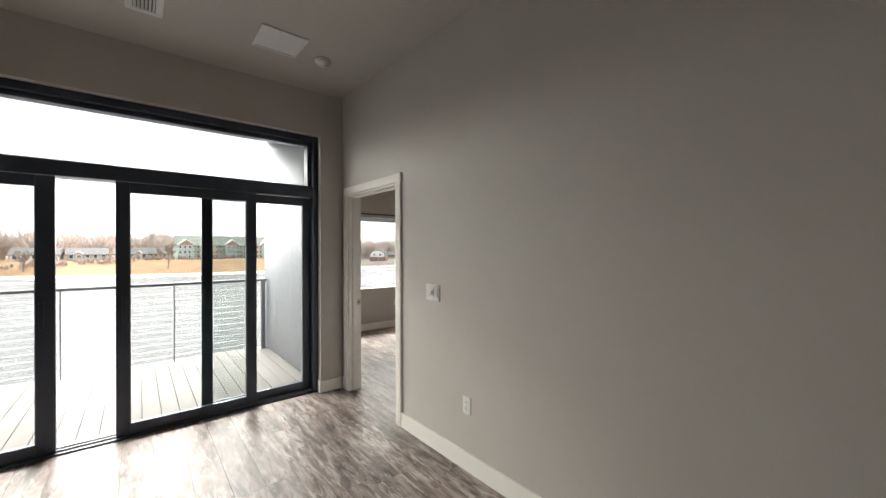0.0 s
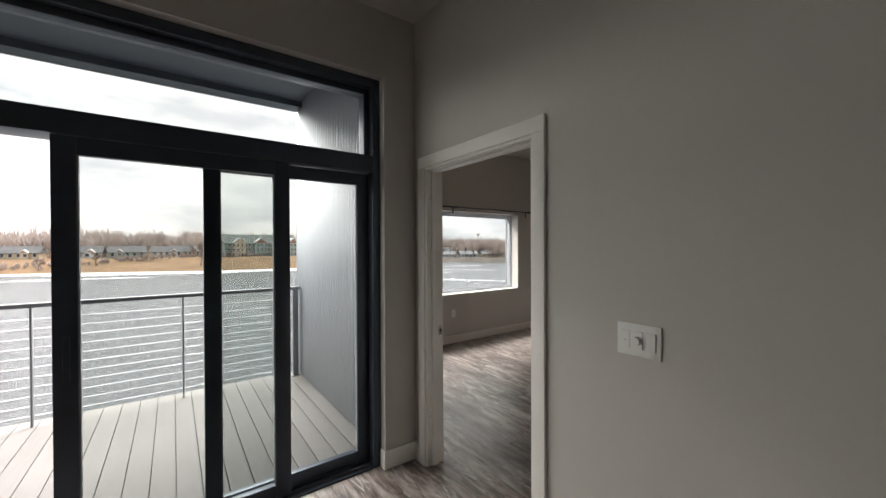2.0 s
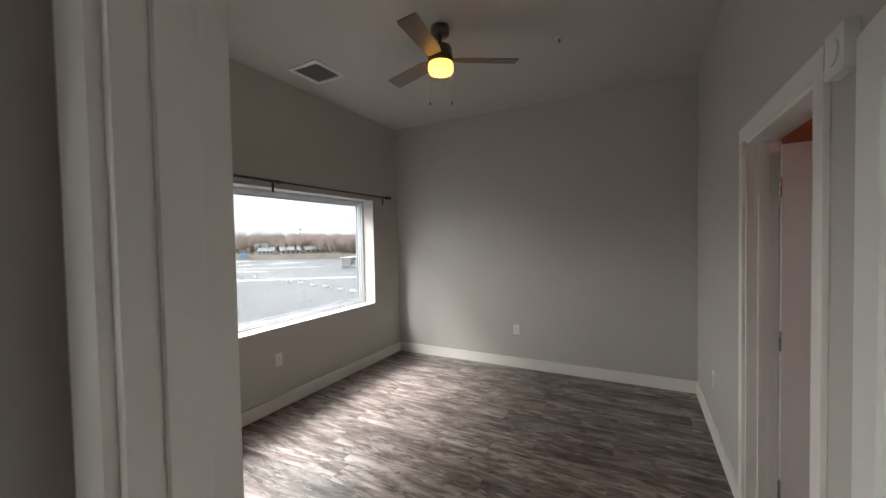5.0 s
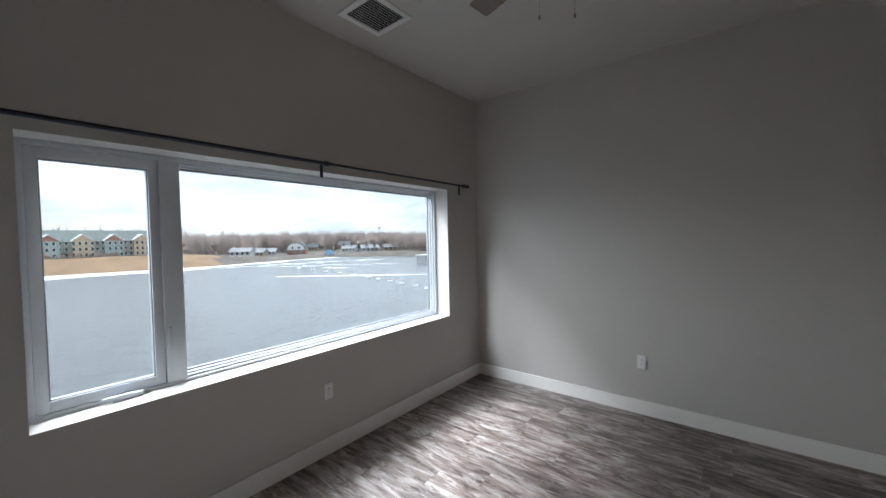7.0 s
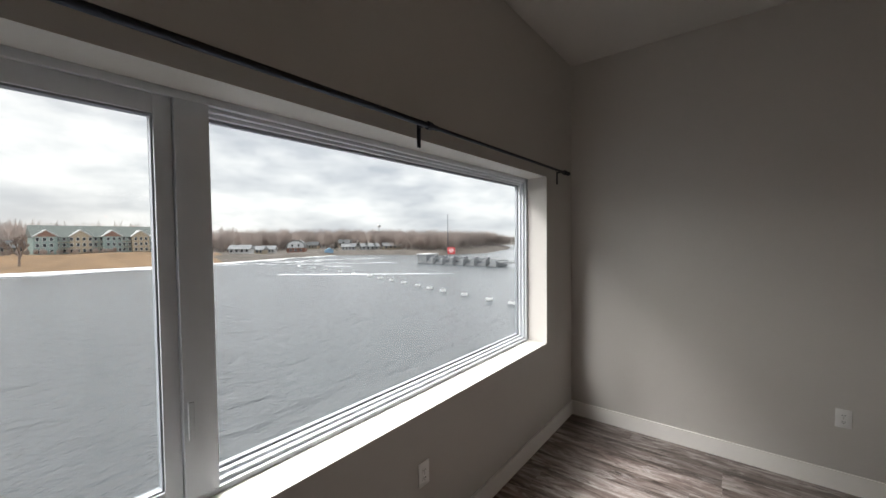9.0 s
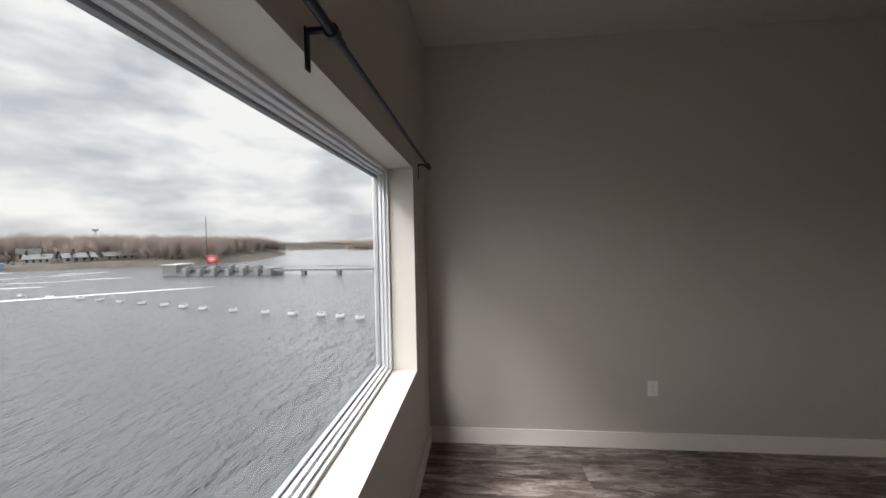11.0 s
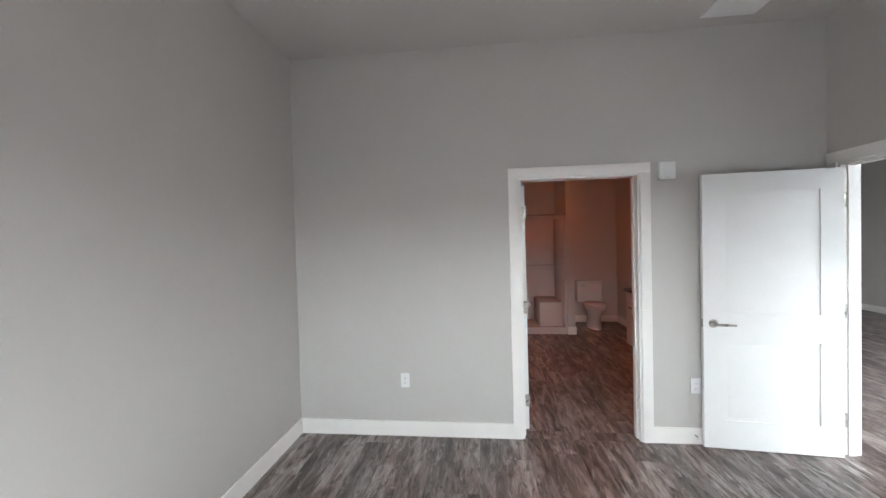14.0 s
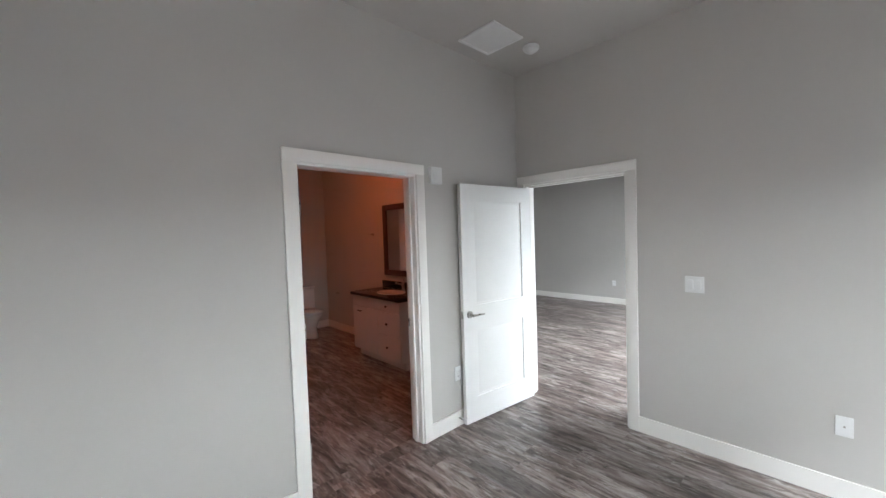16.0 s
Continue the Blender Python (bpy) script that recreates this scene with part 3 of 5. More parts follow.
solid("window_sill", WALL, [(WX0, WX1, BY - 0.002, wy, WZ0 - 0.002, WZ0 + 0.003)], "painted drywall return forming the window sill", "window sill")

# ---- balcony ----
bal = tagged(part("balcony", box(bmesh.new(), LX, -0.137, FY + 0.28, 6.1, -0.32, -0.075), SOFFIT), "balcony slab carrying grey composite deck boards", "balcony", kind="structure")
solid("soffit", SOFFIT, [(LX, -0.1, FY + 0.26, 6.02, 3.27, 3.42), (LX, -0.1, 5.86, 6.04, 3.2, 3.27)], "dark soffit over the balcony", "soffit")
solid("fascia_trim", CORR, [(LX, -0.1, 6.04, 6.06, 3.195, 3.42)], "pale metal edge trim of the soffit", "trim")
# corrugated cladding of the bedroom's side
bm = bmesh.new()
n = 190
prof = []
for k in range(n + 1):
    y = FY + 0.262 + (6.13 - FY - 0.262) * k / n
    prof.append((y, -0.125 + 0.007 * max(-0.6, min(0.6, math.sin(2 * math.pi * y / 0.068))) / 0.6))
rows = [[bm.verts.new((x, y, z)) for y, x in prof] for z in (-0.4, 3.28)]
for k in range(n):
    bm.faces.new((rows[0][k], rows[0][k + 1], rows[1][k + 1], rows[1][k]))
clad = tagged(part("wall_cladding", bm, CORR), "pale grey vertical corrugated metal cladding", "cladding", kind="structure")
clad.modifiers.new("thick", "SOLIDIFY").thickness = 0.012
bar("corner_trim", clad, STEEL, -0.14, -0.07, 6.128, 6.15, -0.4, 3.28, 0.002)
for z in (0.5, 1.15, 1.9, 2.6):
    for y in (4.1, 4.6, 5.1, 5.6):
        bm = tube(bmesh.new(), (-0.13, y, z), (-0.137, y, z), 0.006, 0.005, 8)
        part("screw_head", bm, STEEL, clad)

# railing
ry = 5.97
rail = thing("balcony_railing", (-2.5, ry, -0.05), "grey steel balcony railing with stainless cables", "railing")
bar("top_rail", rail, STEEL, LX, -0.15, ry - 0.03, ry + 0.03, 0.995, 1.035, 0.008)
for k, x in enumerate((-0.205, -1.33, -2.42, -3.66, -4.82)):
    w = 0.03 if k == 0 else 0.007
    p = bar("post", rail, STEEL, x - w, x + w, ry - 0.025, ry + 0.025, -0.05, 0.995, 0.003)
    if k == 0:
        bar("base_plate", p, STEEL, x - 0.05, x + 0.04, ry - 0.05, ry + 0.05, -0.05, -0.04)
for k in range(11):
    z = 0.045 + k * 0.085
    part("cable", tube(bmesh.new(), (LX, ry, z), (-0.205, ry, z), 0.0028, 0.0028, 6), CABLE, rail)


# ---- wall plates ----
def plate(name, loc, rz, w, h, label, kind, group=""):
    """A cover plate on a wall, facing its own -y. kind: outlet, jack, blank, or the list of a switch's gangs."""
    t = thing(name, loc, label, "outlet" if kind in ("outlet", "jack") else "switch", group, rz=rz)
    bar("cover_plate", t, PLASTIC, -w / 2, w / 2, -0.007, 0, -h / 2, h / 2, 0.003, local=True)
    if kind == "outlet":
        for z in (-0.02, 0.02):
            f = bar("receptacle", t, PLASTIC, -0.016, 0.016, -0.009, -0.006, z - 0.014, z + 0.014, 0.003, local=True)
            for x in (-0.006, 0.006):
                bar("slot", f, SLOT, x - 0.0012, x + 0.0012, -0.0095, -0.0088, z - 0.003, z + 0.006, local=True)
            part("slot", tube(bmesh.new(), (0, -0.0095, z - 0.008), (0, -0.0088, z - 0.008), 0.0022, 0.0022, 8), SLOT, f, local=True)
        part("screw", tube(bmesh.new(), (0, -0.0085, 0), (0, -0.006, 0), 0.003, 0.003, 10), NICKEL, t, local=True)
    elif kind == "jack":
        part("jack", tube(bmesh.new(), (0, -0.014, 0), (0, -0.006, 0), 0.0055, 0.0045, 12), NICKEL, t, "round metal cable jack", local=True)
    else:
        for k, g in enumerate(kind):
            x = (k - (len(kind) - 1) / 2) * 0.047
            r = bar("rocker", t, PLASTIC, x - 0.0165, x + 0.0165, -0.0125, -0.004, -0.033, 0.033, 0.002, local=True)
            if g == "dot":
                part("indicator", tube(bmesh.new(), (x, -0.0135, -0.004), (x, -0.012, -0.004), 0.002, 0.002, 8), SLOT, r, local=True)
            if g == "knob":
                bm = tube(bmesh.new(), (x, -0.012, 0), (x, -0.03, 0), 0.0165, 0.0135, 24)
                part("dimmer_knob", bm, PLASTIC, r, "round white dimmer knob", local=True)
            for z in (-0.048, 0.048):
                part("screw", tube(bmesh.new(), (x, -0.0085, z), (x, -0.0065, z), 0.0028, 0.0028, 10), PLASTIC, t, local=True)
    return t


plate("light_switch", (0, 1.913, 1.166), -90, 0.162, 0.122, "white three-gang switch plate with a round dimmer knob", ("dot", "knob", "rocker"))
plate("light_switch", (PX, 3.813, 1.193), 90, 0.116, 0.115, "white two-gang rocker switch plate", ("rocker", "rocker"))
for loc, rz, lab in (((0, 1.543, 0.437), -90, "white duplex outlet on the living room wall"), ((EX, 4.151, 0.46), -90, "white duplex outlet low on the plain bedroom wall"),
                     ((2.15, BY, 0.465), 0, "white duplex outlet under the bedroom window"), ((3.262, SY, 0.455), 180, "white duplex outlet on the bathroom-side wall"),
                     ((1.035, SY, 0.44), 180, "white duplex outlet behind the open door"), ((LX, 1.2, 0.44), 90, "white duplex outlet on the far living room wall"), ((LX, -1.27, 0.45), 90, "white duplex outlet on the far living room wall")):
    plate("wall_outlet", loc, rz, 0.073, 0.117, lab, "outlet", "wall outlets")
plate("cable_outlet", (PX, 4.535, 0.433), 90, 0.073, 0.117, "white cover plate with a round cable jack", "jack")
ch = thing("door_chime", (1.228, SY, 2.066), "white square alarm sounder on the wall", "alarm", rz=180)
bar("housing", ch, PLASTIC, -0.058, 0.058, -0.035, 0, -0.065, 0.065, 0.006, local=True)
part("sounder_ring", tube(bmesh.new(), (0, -0.04, 0), (0, -0.034, 0), 0.036, 0.036, 24), PLASTIC, ch, "round strobe lens", local=True)


# ---- ceiling fixtures ----
def access_panel(x0, x1, y0, y1, label):
    t = thing("ceiling_panel", ((x0 + x1) / 2, (y0 + y1) / 2, H), label, "ceiling panel", "ceiling access panels")
    f = 0.022
    for a in ((x0, x1, y0, y0 + f), (x0, x1, y1 - f, y1), (x0, x0 + f, y0 + f, y1 - f), (x1 - f, x1, y0 + f, y1 - f)):
        bar("frame", t, PLASTIC, *a, H - 0.012, H, 0.002)
    bar("panel", t, PLASTIC, x0 + f, x1 - f, y0 + f, y1 - f, H - 0.008, H)


access_panel(0.70, 1.055, 2.475, 2.83, "white square access panel in the bedroom ceiling")
access_panel(-1.025, -0.69, 2.575, 2.915, "white square access panel in the living room ceiling")


def smoke_alarm(x, y):
    t = thing("smoke_detector", (x, y, H), "round white smoke detector on the ceiling", "smoke detector", "smoke detectors")
    part("base", lathe(bmesh.new(), (x, y, H), [(0.062, 0), (0.066, -0.008), (0.066, -0.02)], 28), PLASTIC, t)
    part("cap", lathe(bmesh.new(), (x, y, H), [(0.058, -0.02), (0.055, -0.034), (0.03, -0.04), (0.028, -0.052), (0.012, -0.055)], 28), PLASTIC, t)


smoke_alarm(0.522, 2.782)
smoke_alarm(-0.488, 2.82)


def grille(x0, x1, y0, y1, label, n, across):
    """A ceiling register: frame, dark throat, slanted slats."""
    t = thing("ceiling_vent", ((x0 + x1) / 2, (y0 + y1) / 2, H), label, "air vent")
    f = 0.04
    for a in ((x0, x1, y0, y0 + f), (x0, x1, y1 - f, y1), (x0, x0 + f, y0 + f, y1 - f), (x1 - f, x1, y0 + f, y1 - f)):
        bar("frame", t, PLASTIC, *a, H - 0.01, H, 0.002)
    bar("throat", t, SLOT, x0 + f, x1 - f, y0 + f, y1 - f, H - 0.002, H)
    for k in range(n):
        c = (k + 0.5) / n
        bm = bmesh.new()
        if across == "x":
            y = y0 + f + c * (y1 - y0 - 2 * f)
            prism(bm, [(y - 0.007, H - 0.012), (y - 0.005, H - 0.013), (y + 0.007, H - 0.003), (y + 0.005, H - 0.002)], "x", x0 + f, x1 - f)
        else:
            x = x0 + f + c * (x1 - x0 - 2 * f)
            v = [(x - 0.007, H - 0.012), (x - 0.005, H - 0.013), (x + 0.007, H - 0.003), (x + 0.005, H - 0.002)]
            prism(bm, v, "y", y0 + f, y1 - f)
        part("slat", bm, PLASTIC, t)


grille(2.14, 2.505, 5.245, 5.6, "white square louvred ceiling register near the window", 12, "x")
grille(-1.78, -1.58, 2.45, 2.95, "white louvred ceiling register over the living room", 6, "y")
sp = thing("sprinkler_head", (2.82, 3.38, H), "small white ceiling sprinkler", "sprinkler")
part("escutcheon", lathe(bmesh.new(), (2.82, 3.38, H), [(0.036, 0), (0.036, -0.004), (0.02, -0.008)], 20), PLASTIC, sp)
part("deflector", lathe(bmesh.new(), (2.82, 3.38, H - 0.008), [(0.008, 0), (0.006, -0.018), (0.016, -0.02), (0.014, -0.023)], 14), NICKEL, sp)


# ---- ceiling fan ----
fx, fy = 2.235, 4.11
fan = thing("ceiling_fan", (fx, fy, H), "bronze three-blade ceiling fan with a glowing amber light", "ceiling fan")
part("canopy", lathe(bmesh.new(), (fx, fy, H), [(0.066, 0), (0.066, -0.055), (0.058, -0.064), (0.02, -0.066)], 28), FANMETAL, fan)
part("downrod", lathe(bmesh.new(), (fx, fy, H - 0.06), [(0.026, 0), (0.013, -0.012), (0.013, -0.06), (0.03, -0.075)], 18), FANMETAL, fan)
part("motor_housing", lathe(bmesh.new(), (fx, fy, H - 0.13), [(0.03, 0), (0.075, -0.012), (0.085, -0.03), (0.085, -0.085), (0.092, -0.09), (0.092, -0.13), (0.07, -0.135)], 32), FANMETAL, fan)
part("lamp_glass", lathe(bmesh.new(), (fx, fy, H - 0.262), [(0.085, 0), (0.091, -0.012), (0.091, -0.05), (0.082, -0.068), (0.05, -0.076), (0.0, -0.077)][:-1], 32), LAMPGLASS, fan, "glowing amber glass drum")
for ang in (-58, 72, 187):
    bm = bmesh.new()
    a0 = Matrix.Translation((fx, fy, H - 0.235)) @ Matrix.Rotation(radians(ang), 4, "Z") @ Matrix.Rotation(radians(12), 4, "X")
    out = [(0.10, -0.045), (0.16, -0.058), (0.55, -0.066), (0.565, -0.06), (0.565, 0.06), (0.55, 0.066), (0.16, 0.058), (0.10, 0.045)]
    prism(bm, out, "z", -0.003, 0.003)
    bm.transform(a0)
    b = part("blade", bm, BLADE, fan, "flat grey-brown wood-look blade")
    bm = bmesh.new()
    box(bm, 0.07, 0.17, -0.02, 0.02, 0.003, 0.008, 0.002)
    bm.transform(a0)
    part("blade_iron", bm, FANMETAL, b)
for dx, dy, z in ((0.075, -0.05, 2.585), (-0.06, 0.06, 2.56)):
    bm = tube(bmesh.new(), (fx + dx, fy + dy, z), (fx + dx, fy + dy, H - 0.25), 0.0013, 0.0013, 6)
    c = part("pull_chain", bm, NICKEL, fan)
    part("chain_bob", lathe(bmesh.new(), (fx + dx, fy + dy, z - 0.02), [(0.003, 0), (0.006, 0.006), (0.004, 0.02), (0.002, 0.022)], 10), FANMETAL, c)

# ---- curtain rod ----
rz_, ryy = 2.126, 5.782
rod = thing("curtain_rod", (2.2, BY, rz_), "black metal telescoping curtain rod above the window", "curtain rod")
part("rod_tube", tube(bmesh.new(), (0.34, ryy, rz_), (2.2, ryy, rz_), 0.0125, 0.0125, 16), RODM, rod)
part("rod_tube", tube(bmesh.new(), (2.2, ryy, rz_), (3.865, ryy, rz_), 0.0095, 0.0095, 16), RODM, rod)
for x, s in ((3.865, 1), (0.34, -1)):
    bm = tube(bmesh.new(), (x, ryy, rz_), (x + s * 0.035, ryy, rz_), 0.016, 0.018, 16)
    part("finial", bm, RODM, rod)
for x in (0.45, 2.145, 3.825):
    bm = box(bmesh.new(), x - 0.012, x + 0.012, BY - 0.005, BY, rz_ - 0.09, rz_ + 0.015, 0.001)
    box(bm, x - 0.008, x + 0.008, ryy - 0.005, BY - 0.004, rz_ + 0.002, rz_ + 0.012)
    tube(bm, (x - 0.012, ryy, rz_), (x + 0.012, ryy, rz_), 0.019, 0.019, 16)
    part("bracket", bm, RODM, rod)

# ---- bathroom ----
van = thing("bathroom_vanity", (0.39, 0.48, 0), "cream-white vanity cabinet with dark knobs", "vanity")
bar("body", van, CABINET, PX + 0.002, 0.635, -0.05, 1.02, 0.1, 0.83, 0.002)
bar("toe_kick", van, CABINET, PX + 0.002, 0.57, -0.04, 1.01, 0, 0.1)


def front(n, y0, y1, z0, z1, knob):
    f = bar(n, van, CABINET, 0.635, 0.654, y0, y1, z0, z1, 0.003)
    if n == "door":
        bm = box(bmesh.new(), 0.668, 0.678, knob[0] - 0.05, knob[0] + 0.05, knob[1] - 0.006, knob[1] + 0.006, 0.003)
        for d in (-0.04, 0.04):
            tube(bm, (0.652, knob[0] + d, knob[1]), (0.67, knob[0] + d, knob[1]), 0.004, 0.004, 8)
        part("pull", bm, BRONZE, f)
    else:
        part("knob", lathe(bmesh.new(), (0, 0, 0), [(0.005, 0), (0.005, 0.012), (0.015, 0.016), (0.015, 0.024), (0.008, 0.028)], 14), BRONZE, f, local=True).matrix_basis = pose(0.654 - 0.39, knob[0] - 0.48, knob[1], 0, 90, 0)


front("drawer", -0.045, 1.015, 0.69, 0.825, (0.76, 0.757))
front("door", -0.045, 0.54, 0.115, 0.685, (0.14, 0.63))
front("drawer", 0.545, 1.015, 0.40, 0.685, (0.76, 0.54))
front("drawer", 0.545, 1.015, 0.115, 0.395, (0.76, 0.255))
ct = tagged(bar("countertop", None, GRANITE, PX + 0.002, 0.675, -0.075, 1.045, 0.832, 0.87, 0.004), "polished black stone vanity top", "countertop")
bar("backsplash", ct, GRANITE, PX + 0.002, PX + 0.02, -0.075, 1.045, 0.871, 0.97, 0.002)
sink = tagged(part("sink", lathe(bmesh.new(), (0, 0, 0), [(0.19, 0), (0.2, 0.008), (0.185, 0.012), (0.15, 0.006), (0.05, 0.003)], 28), PORCELAIN), "white oval basin set in the black counter", "sink")
sink.matrix_basis = pose(0.4, 0.5, 0.868) @ Matrix.Diagonal((0.85, 1.15, 1, 1))
fau = thing("faucet", (0.2, 0.5, 0.87), "chrome single-lever basin faucet", "faucet")
part("body", lathe(bmesh.new(), (0.2, 0.5, 0.87), [(0.026, 0), (0.024, 0.01), (0.018, 0.02), (0.018, 0.11), (0.012, 0.12)], 16), NICKEL, fau)
part("spout", tube(bmesh.new(), (0.2, 0.5, 0.95), (0.32, 0.5, 0.985), 0.012, 0.01, 12), NICKEL, fau)
part("lever", tube(bmesh.new(), (0.2, 0.5, 0.99), (0.17, 0.5, 1.06), 0.006, 0.008, 10), NICKEL, fau)
mir = thing("bathroom_mirror", (PX + 0.02, 0.5, 1.05), "wall mirror in a dark brown wood frame", "mirror")
for a in ((0.0, 0.08, 1.05, 2.05), (0.92, 1.0, 1.05, 2.05), (0.08, 0.92, 1.05, 1.13), (0.08, 0.92, 1.97, 2.05)):
    bar("frame", mir, DARKWOOD, PX, PX + 0.03, a[0], a[1], a[2], a[3], 0.004)
bar("mirror_glass", mir, MIRROR, PX + 0.004, PX + 0.016, 0.08, 0.92, 1.13, 1.97)
hook = thing("towel_hook", (PX, -0.3, 1.64), "nickel towel hook on the bathroom wall", "towel hook")
bm = tube(bmesh.new(), (PX, -0.3, 1.64), (PX + 0.008, -0.3, 1.64), 0.022, 0.02, 16)
tube(bm, (PX, -0.3, 1.64), (PX + 0.05, -0.3, 1.64), 0.007, 0.007, 10)
tube(bm, (PX + 0.05, -0.36, 1.645), (PX + 0.05, -0.24, 1.645), 0.006, 0.006, 10)
part("hook", bm, NICKEL, hook)
tp = thing("paper_holder", (PX, -1.4, 0.65), "nickel toilet paper holder without a roll", "paper holder")
bm = tube(bmesh.new(), (PX, -1.48, 0.65), (PX + 0.07, -1.48, 0.65), 0.014, 0.008, 12)
tube(bm, (PX + 0.065, -1.48, 0.65), (PX + 0.065, -1.33, 0.655), 0.007, 0.007, 10)
part("arm", bm, NICKEL, tp)

toi = thing("toilet", (0.68, -1.5, 0), "white two-piece porcelain toilet with closed lid", "toilet")
bm = box(bmesh.new(), 0.46, 0.90, RY + 0.015, RY + 0.2, 0.40, 0.755, 0.025)
tank = part("tank", bm, PORCELAIN, toi)
bar("tank_lid", tank, PORCELAIN, 0.45, 0.91, RY + 0.01, RY + 0.212, 0.755, 0.79, 0.012)
part("flush_lever", tube(bmesh.new(), (0.83, RY + 0.21, 0.71), (0.76, RY + 0.225, 0.70), 0.006, 0.008, 8), NICKEL, tank)


def oval(rings, cy):
    """Stacked ovals of (half width, half length, shift along y, z)."""
    bm = bmesh.new()
    seg, loops = 28, []
    for a, b, s, z in rings:
        loops.append([bm.verts.new((0.68 + a * math.cos(2 * math.pi * k / seg), cy + s + b * math.sin(2 * math.pi * k / seg), z)) for k in range(seg)])
    for p, q in zip(loops, loops[1:]):
        for k in range(seg):
            bm.faces.new((p[k], p[(k + 1) % seg], q[(k + 1) % seg], q[k]))
    bm.faces.new(loops[0][::-1])
    bm.faces.new(loops[-1])
    return bm


part("bowl", oval([(0.12, 0.24, -0.06, 0), (0.115, 0.23, -0.05, 0.04), (0.095, 0.2, -0.06, 0.16), (0.13, 0.21, -0.02, 0.27), (0.18, 0.25, 0.02, 0.36), (0.185, 0.255, 0.02, 0.395)], -1.42), PORCELAIN, toi)
part("seat_lid", oval([(0.185, 0.24, 0.01, 0.397), (0.19, 0.25, 0.01, 0.405), (0.188, 0.248, 0.01, 0.43), (0.17, 0.23, 0.01, 0.438)], -1.41), PORCELAIN, toi)
part("supply_valve", tube(bmesh.new(), (0.93, RY, 0.2), (0.93, RY + 0.06, 0.2), 0.012, 0.01, 10), NICKEL, toi)

sh = thing("shower_stall", (1.94, -1.45, 0), "white one-piece acrylic shower stall with corner seat", "shower")
x0, x1 = 1.245, 2.745
bar("pan", sh, ACRYL, x0, x1, RY + 0.005, -0.965, 0, 0.06, 0.006)
bar("threshold", sh, ACRYL, x0, x1, -1.04, -0.955, 0.06, 0.115, 0.012)
bar("back_panel", sh, ACRYL, x0, x1, RY + 0.004, RY + 0.03, 0.06, 1.93, 0.006)
bar("side_panel", sh, ACRYL, x0, x0 + 0.025, RY + 0.03, -0.97, 0.06, 1.93, 0.006)
bar("side_panel", sh, ACRYL, x1 - 0.025, x1, RY + 0.03, -0.97, 0.06, 1.93, 0.006)
bar("seat", sh, ACRYL, x0 + 0.025, 1.66, RY + 0.03, -1.16, 0.06, 0.50, 0.03)
bar("shelf", sh, ACRYL, x0 + 0.025, 2.0, RY + 0.03, RY + 0.12, 1.02, 1.09, 0.02)
bm = bmesh.new()
for a, b in (((2.32, RY + 0.1, 1.35), (2.32, RY + 0.1, 1.0)), ((2.32, RY + 0.1, 1.0), (2.0, RY + 0.1, 1.0)), ((2.0, RY + 0.1, 1.0), (2.0, RY + 0.03, 1.0)), ((2.32, RY + 0.1, 1.35), (2.32, RY + 0.03, 1.35))):
    tube(bm, a, b, 0.014, 0.014, 12)
part("grab_bar", bm, PORCELAIN, sh)
srod = thing("shower_rod", (1.94, -0.98, 1.9), "brass-toned shower curtain rod", "shower rod")
part("rod_tube", tube(bmesh.new(), (x0, -0.985, 1.97), (x1, -0.985, 1.97), 0.0125, 0.0125, 14), NICKEL, srod)
for x in (x0, x1):
    part("flange", tube(bmesh.new(), (x - 0.002, -0.985, 1.97), (x + 0.012, -0.985, 1.97), 0.028, 0.028, 16), NICKEL, srod)
sd = thing("downlight", (2.0, -1.45, H), "small unlit recessed ceiling downlight over the shower", "downlight")
part("trim_ring", lathe(bmesh.new(), (2.0, -1.45, H), [(0.085, 0), (0.085, -0.006), (0.06, -0.008)], 28), PLASTIC, sd)
part("lens", lathe(bmesh.new(), (2.0, -1.45, H - 0.008), [(0.058, 0), (0.05, -0.01), (0.02, -0.014)], 24), NICKEL, sd)
rose = thing("shower_valve", (2.2, RY + 0.03, 1.25), "round chrome shower valve with lever", "shower valve")
part("escutcheon", tube(bmesh.new(), (2.2, RY + 0.03, 1.2), (2.2, RY + 0.042, 1.2), 0.08, 0.075, 28), NICKEL, rose)
part("lever", tube(bmesh.new(), (2.2, RY + 0.04, 1.2), (2.2, RY + 0.1, 1.15), 0.014, 0.009, 12), NICKEL, rose)
ds = thing("door_stop", (1.02, SY + BT, 0.07), "small nickel spring door stop on the baseboard", "door stop")
part("spring", tube(bmesh.new(), (1.045, SY + BT, 0.07), (1.045, SY + BT + 0.045, 0.07), 0.007, 0.006, 12), NICKEL, ds)
part("rubber_tip", tube(bmesh.new(), (1.045, SY + BT + 0.045, 0.07), (1.045, SY + BT + 0.055, 0.07), 0.009, 0.008, 12), PLASTIC, ds)
# unseen fixture, added to give the bathroom its warm glow
bath_fill = thing("downlight", (1.3, 0.3, H), "added unseen warm ceiling downlight that lights the bathroom", "downlight")
part("trim_ring", lathe(bmesh.new(), (1.3, 0.3, H), [(0.09, 0), (0.09, -0.006), (0.07, -0.008)], 28), PLASTIC, bath_fill)
part("lens", lathe(bmesh.new(), (1.3, 0.3, H - 0.008), [(0.068, 0), (0.066, -0.004)], 28), glow("added_warm_lens", (1.0, 0.2, 0.06), 52), bath_fill, "glowing warm lens of the added downlight")


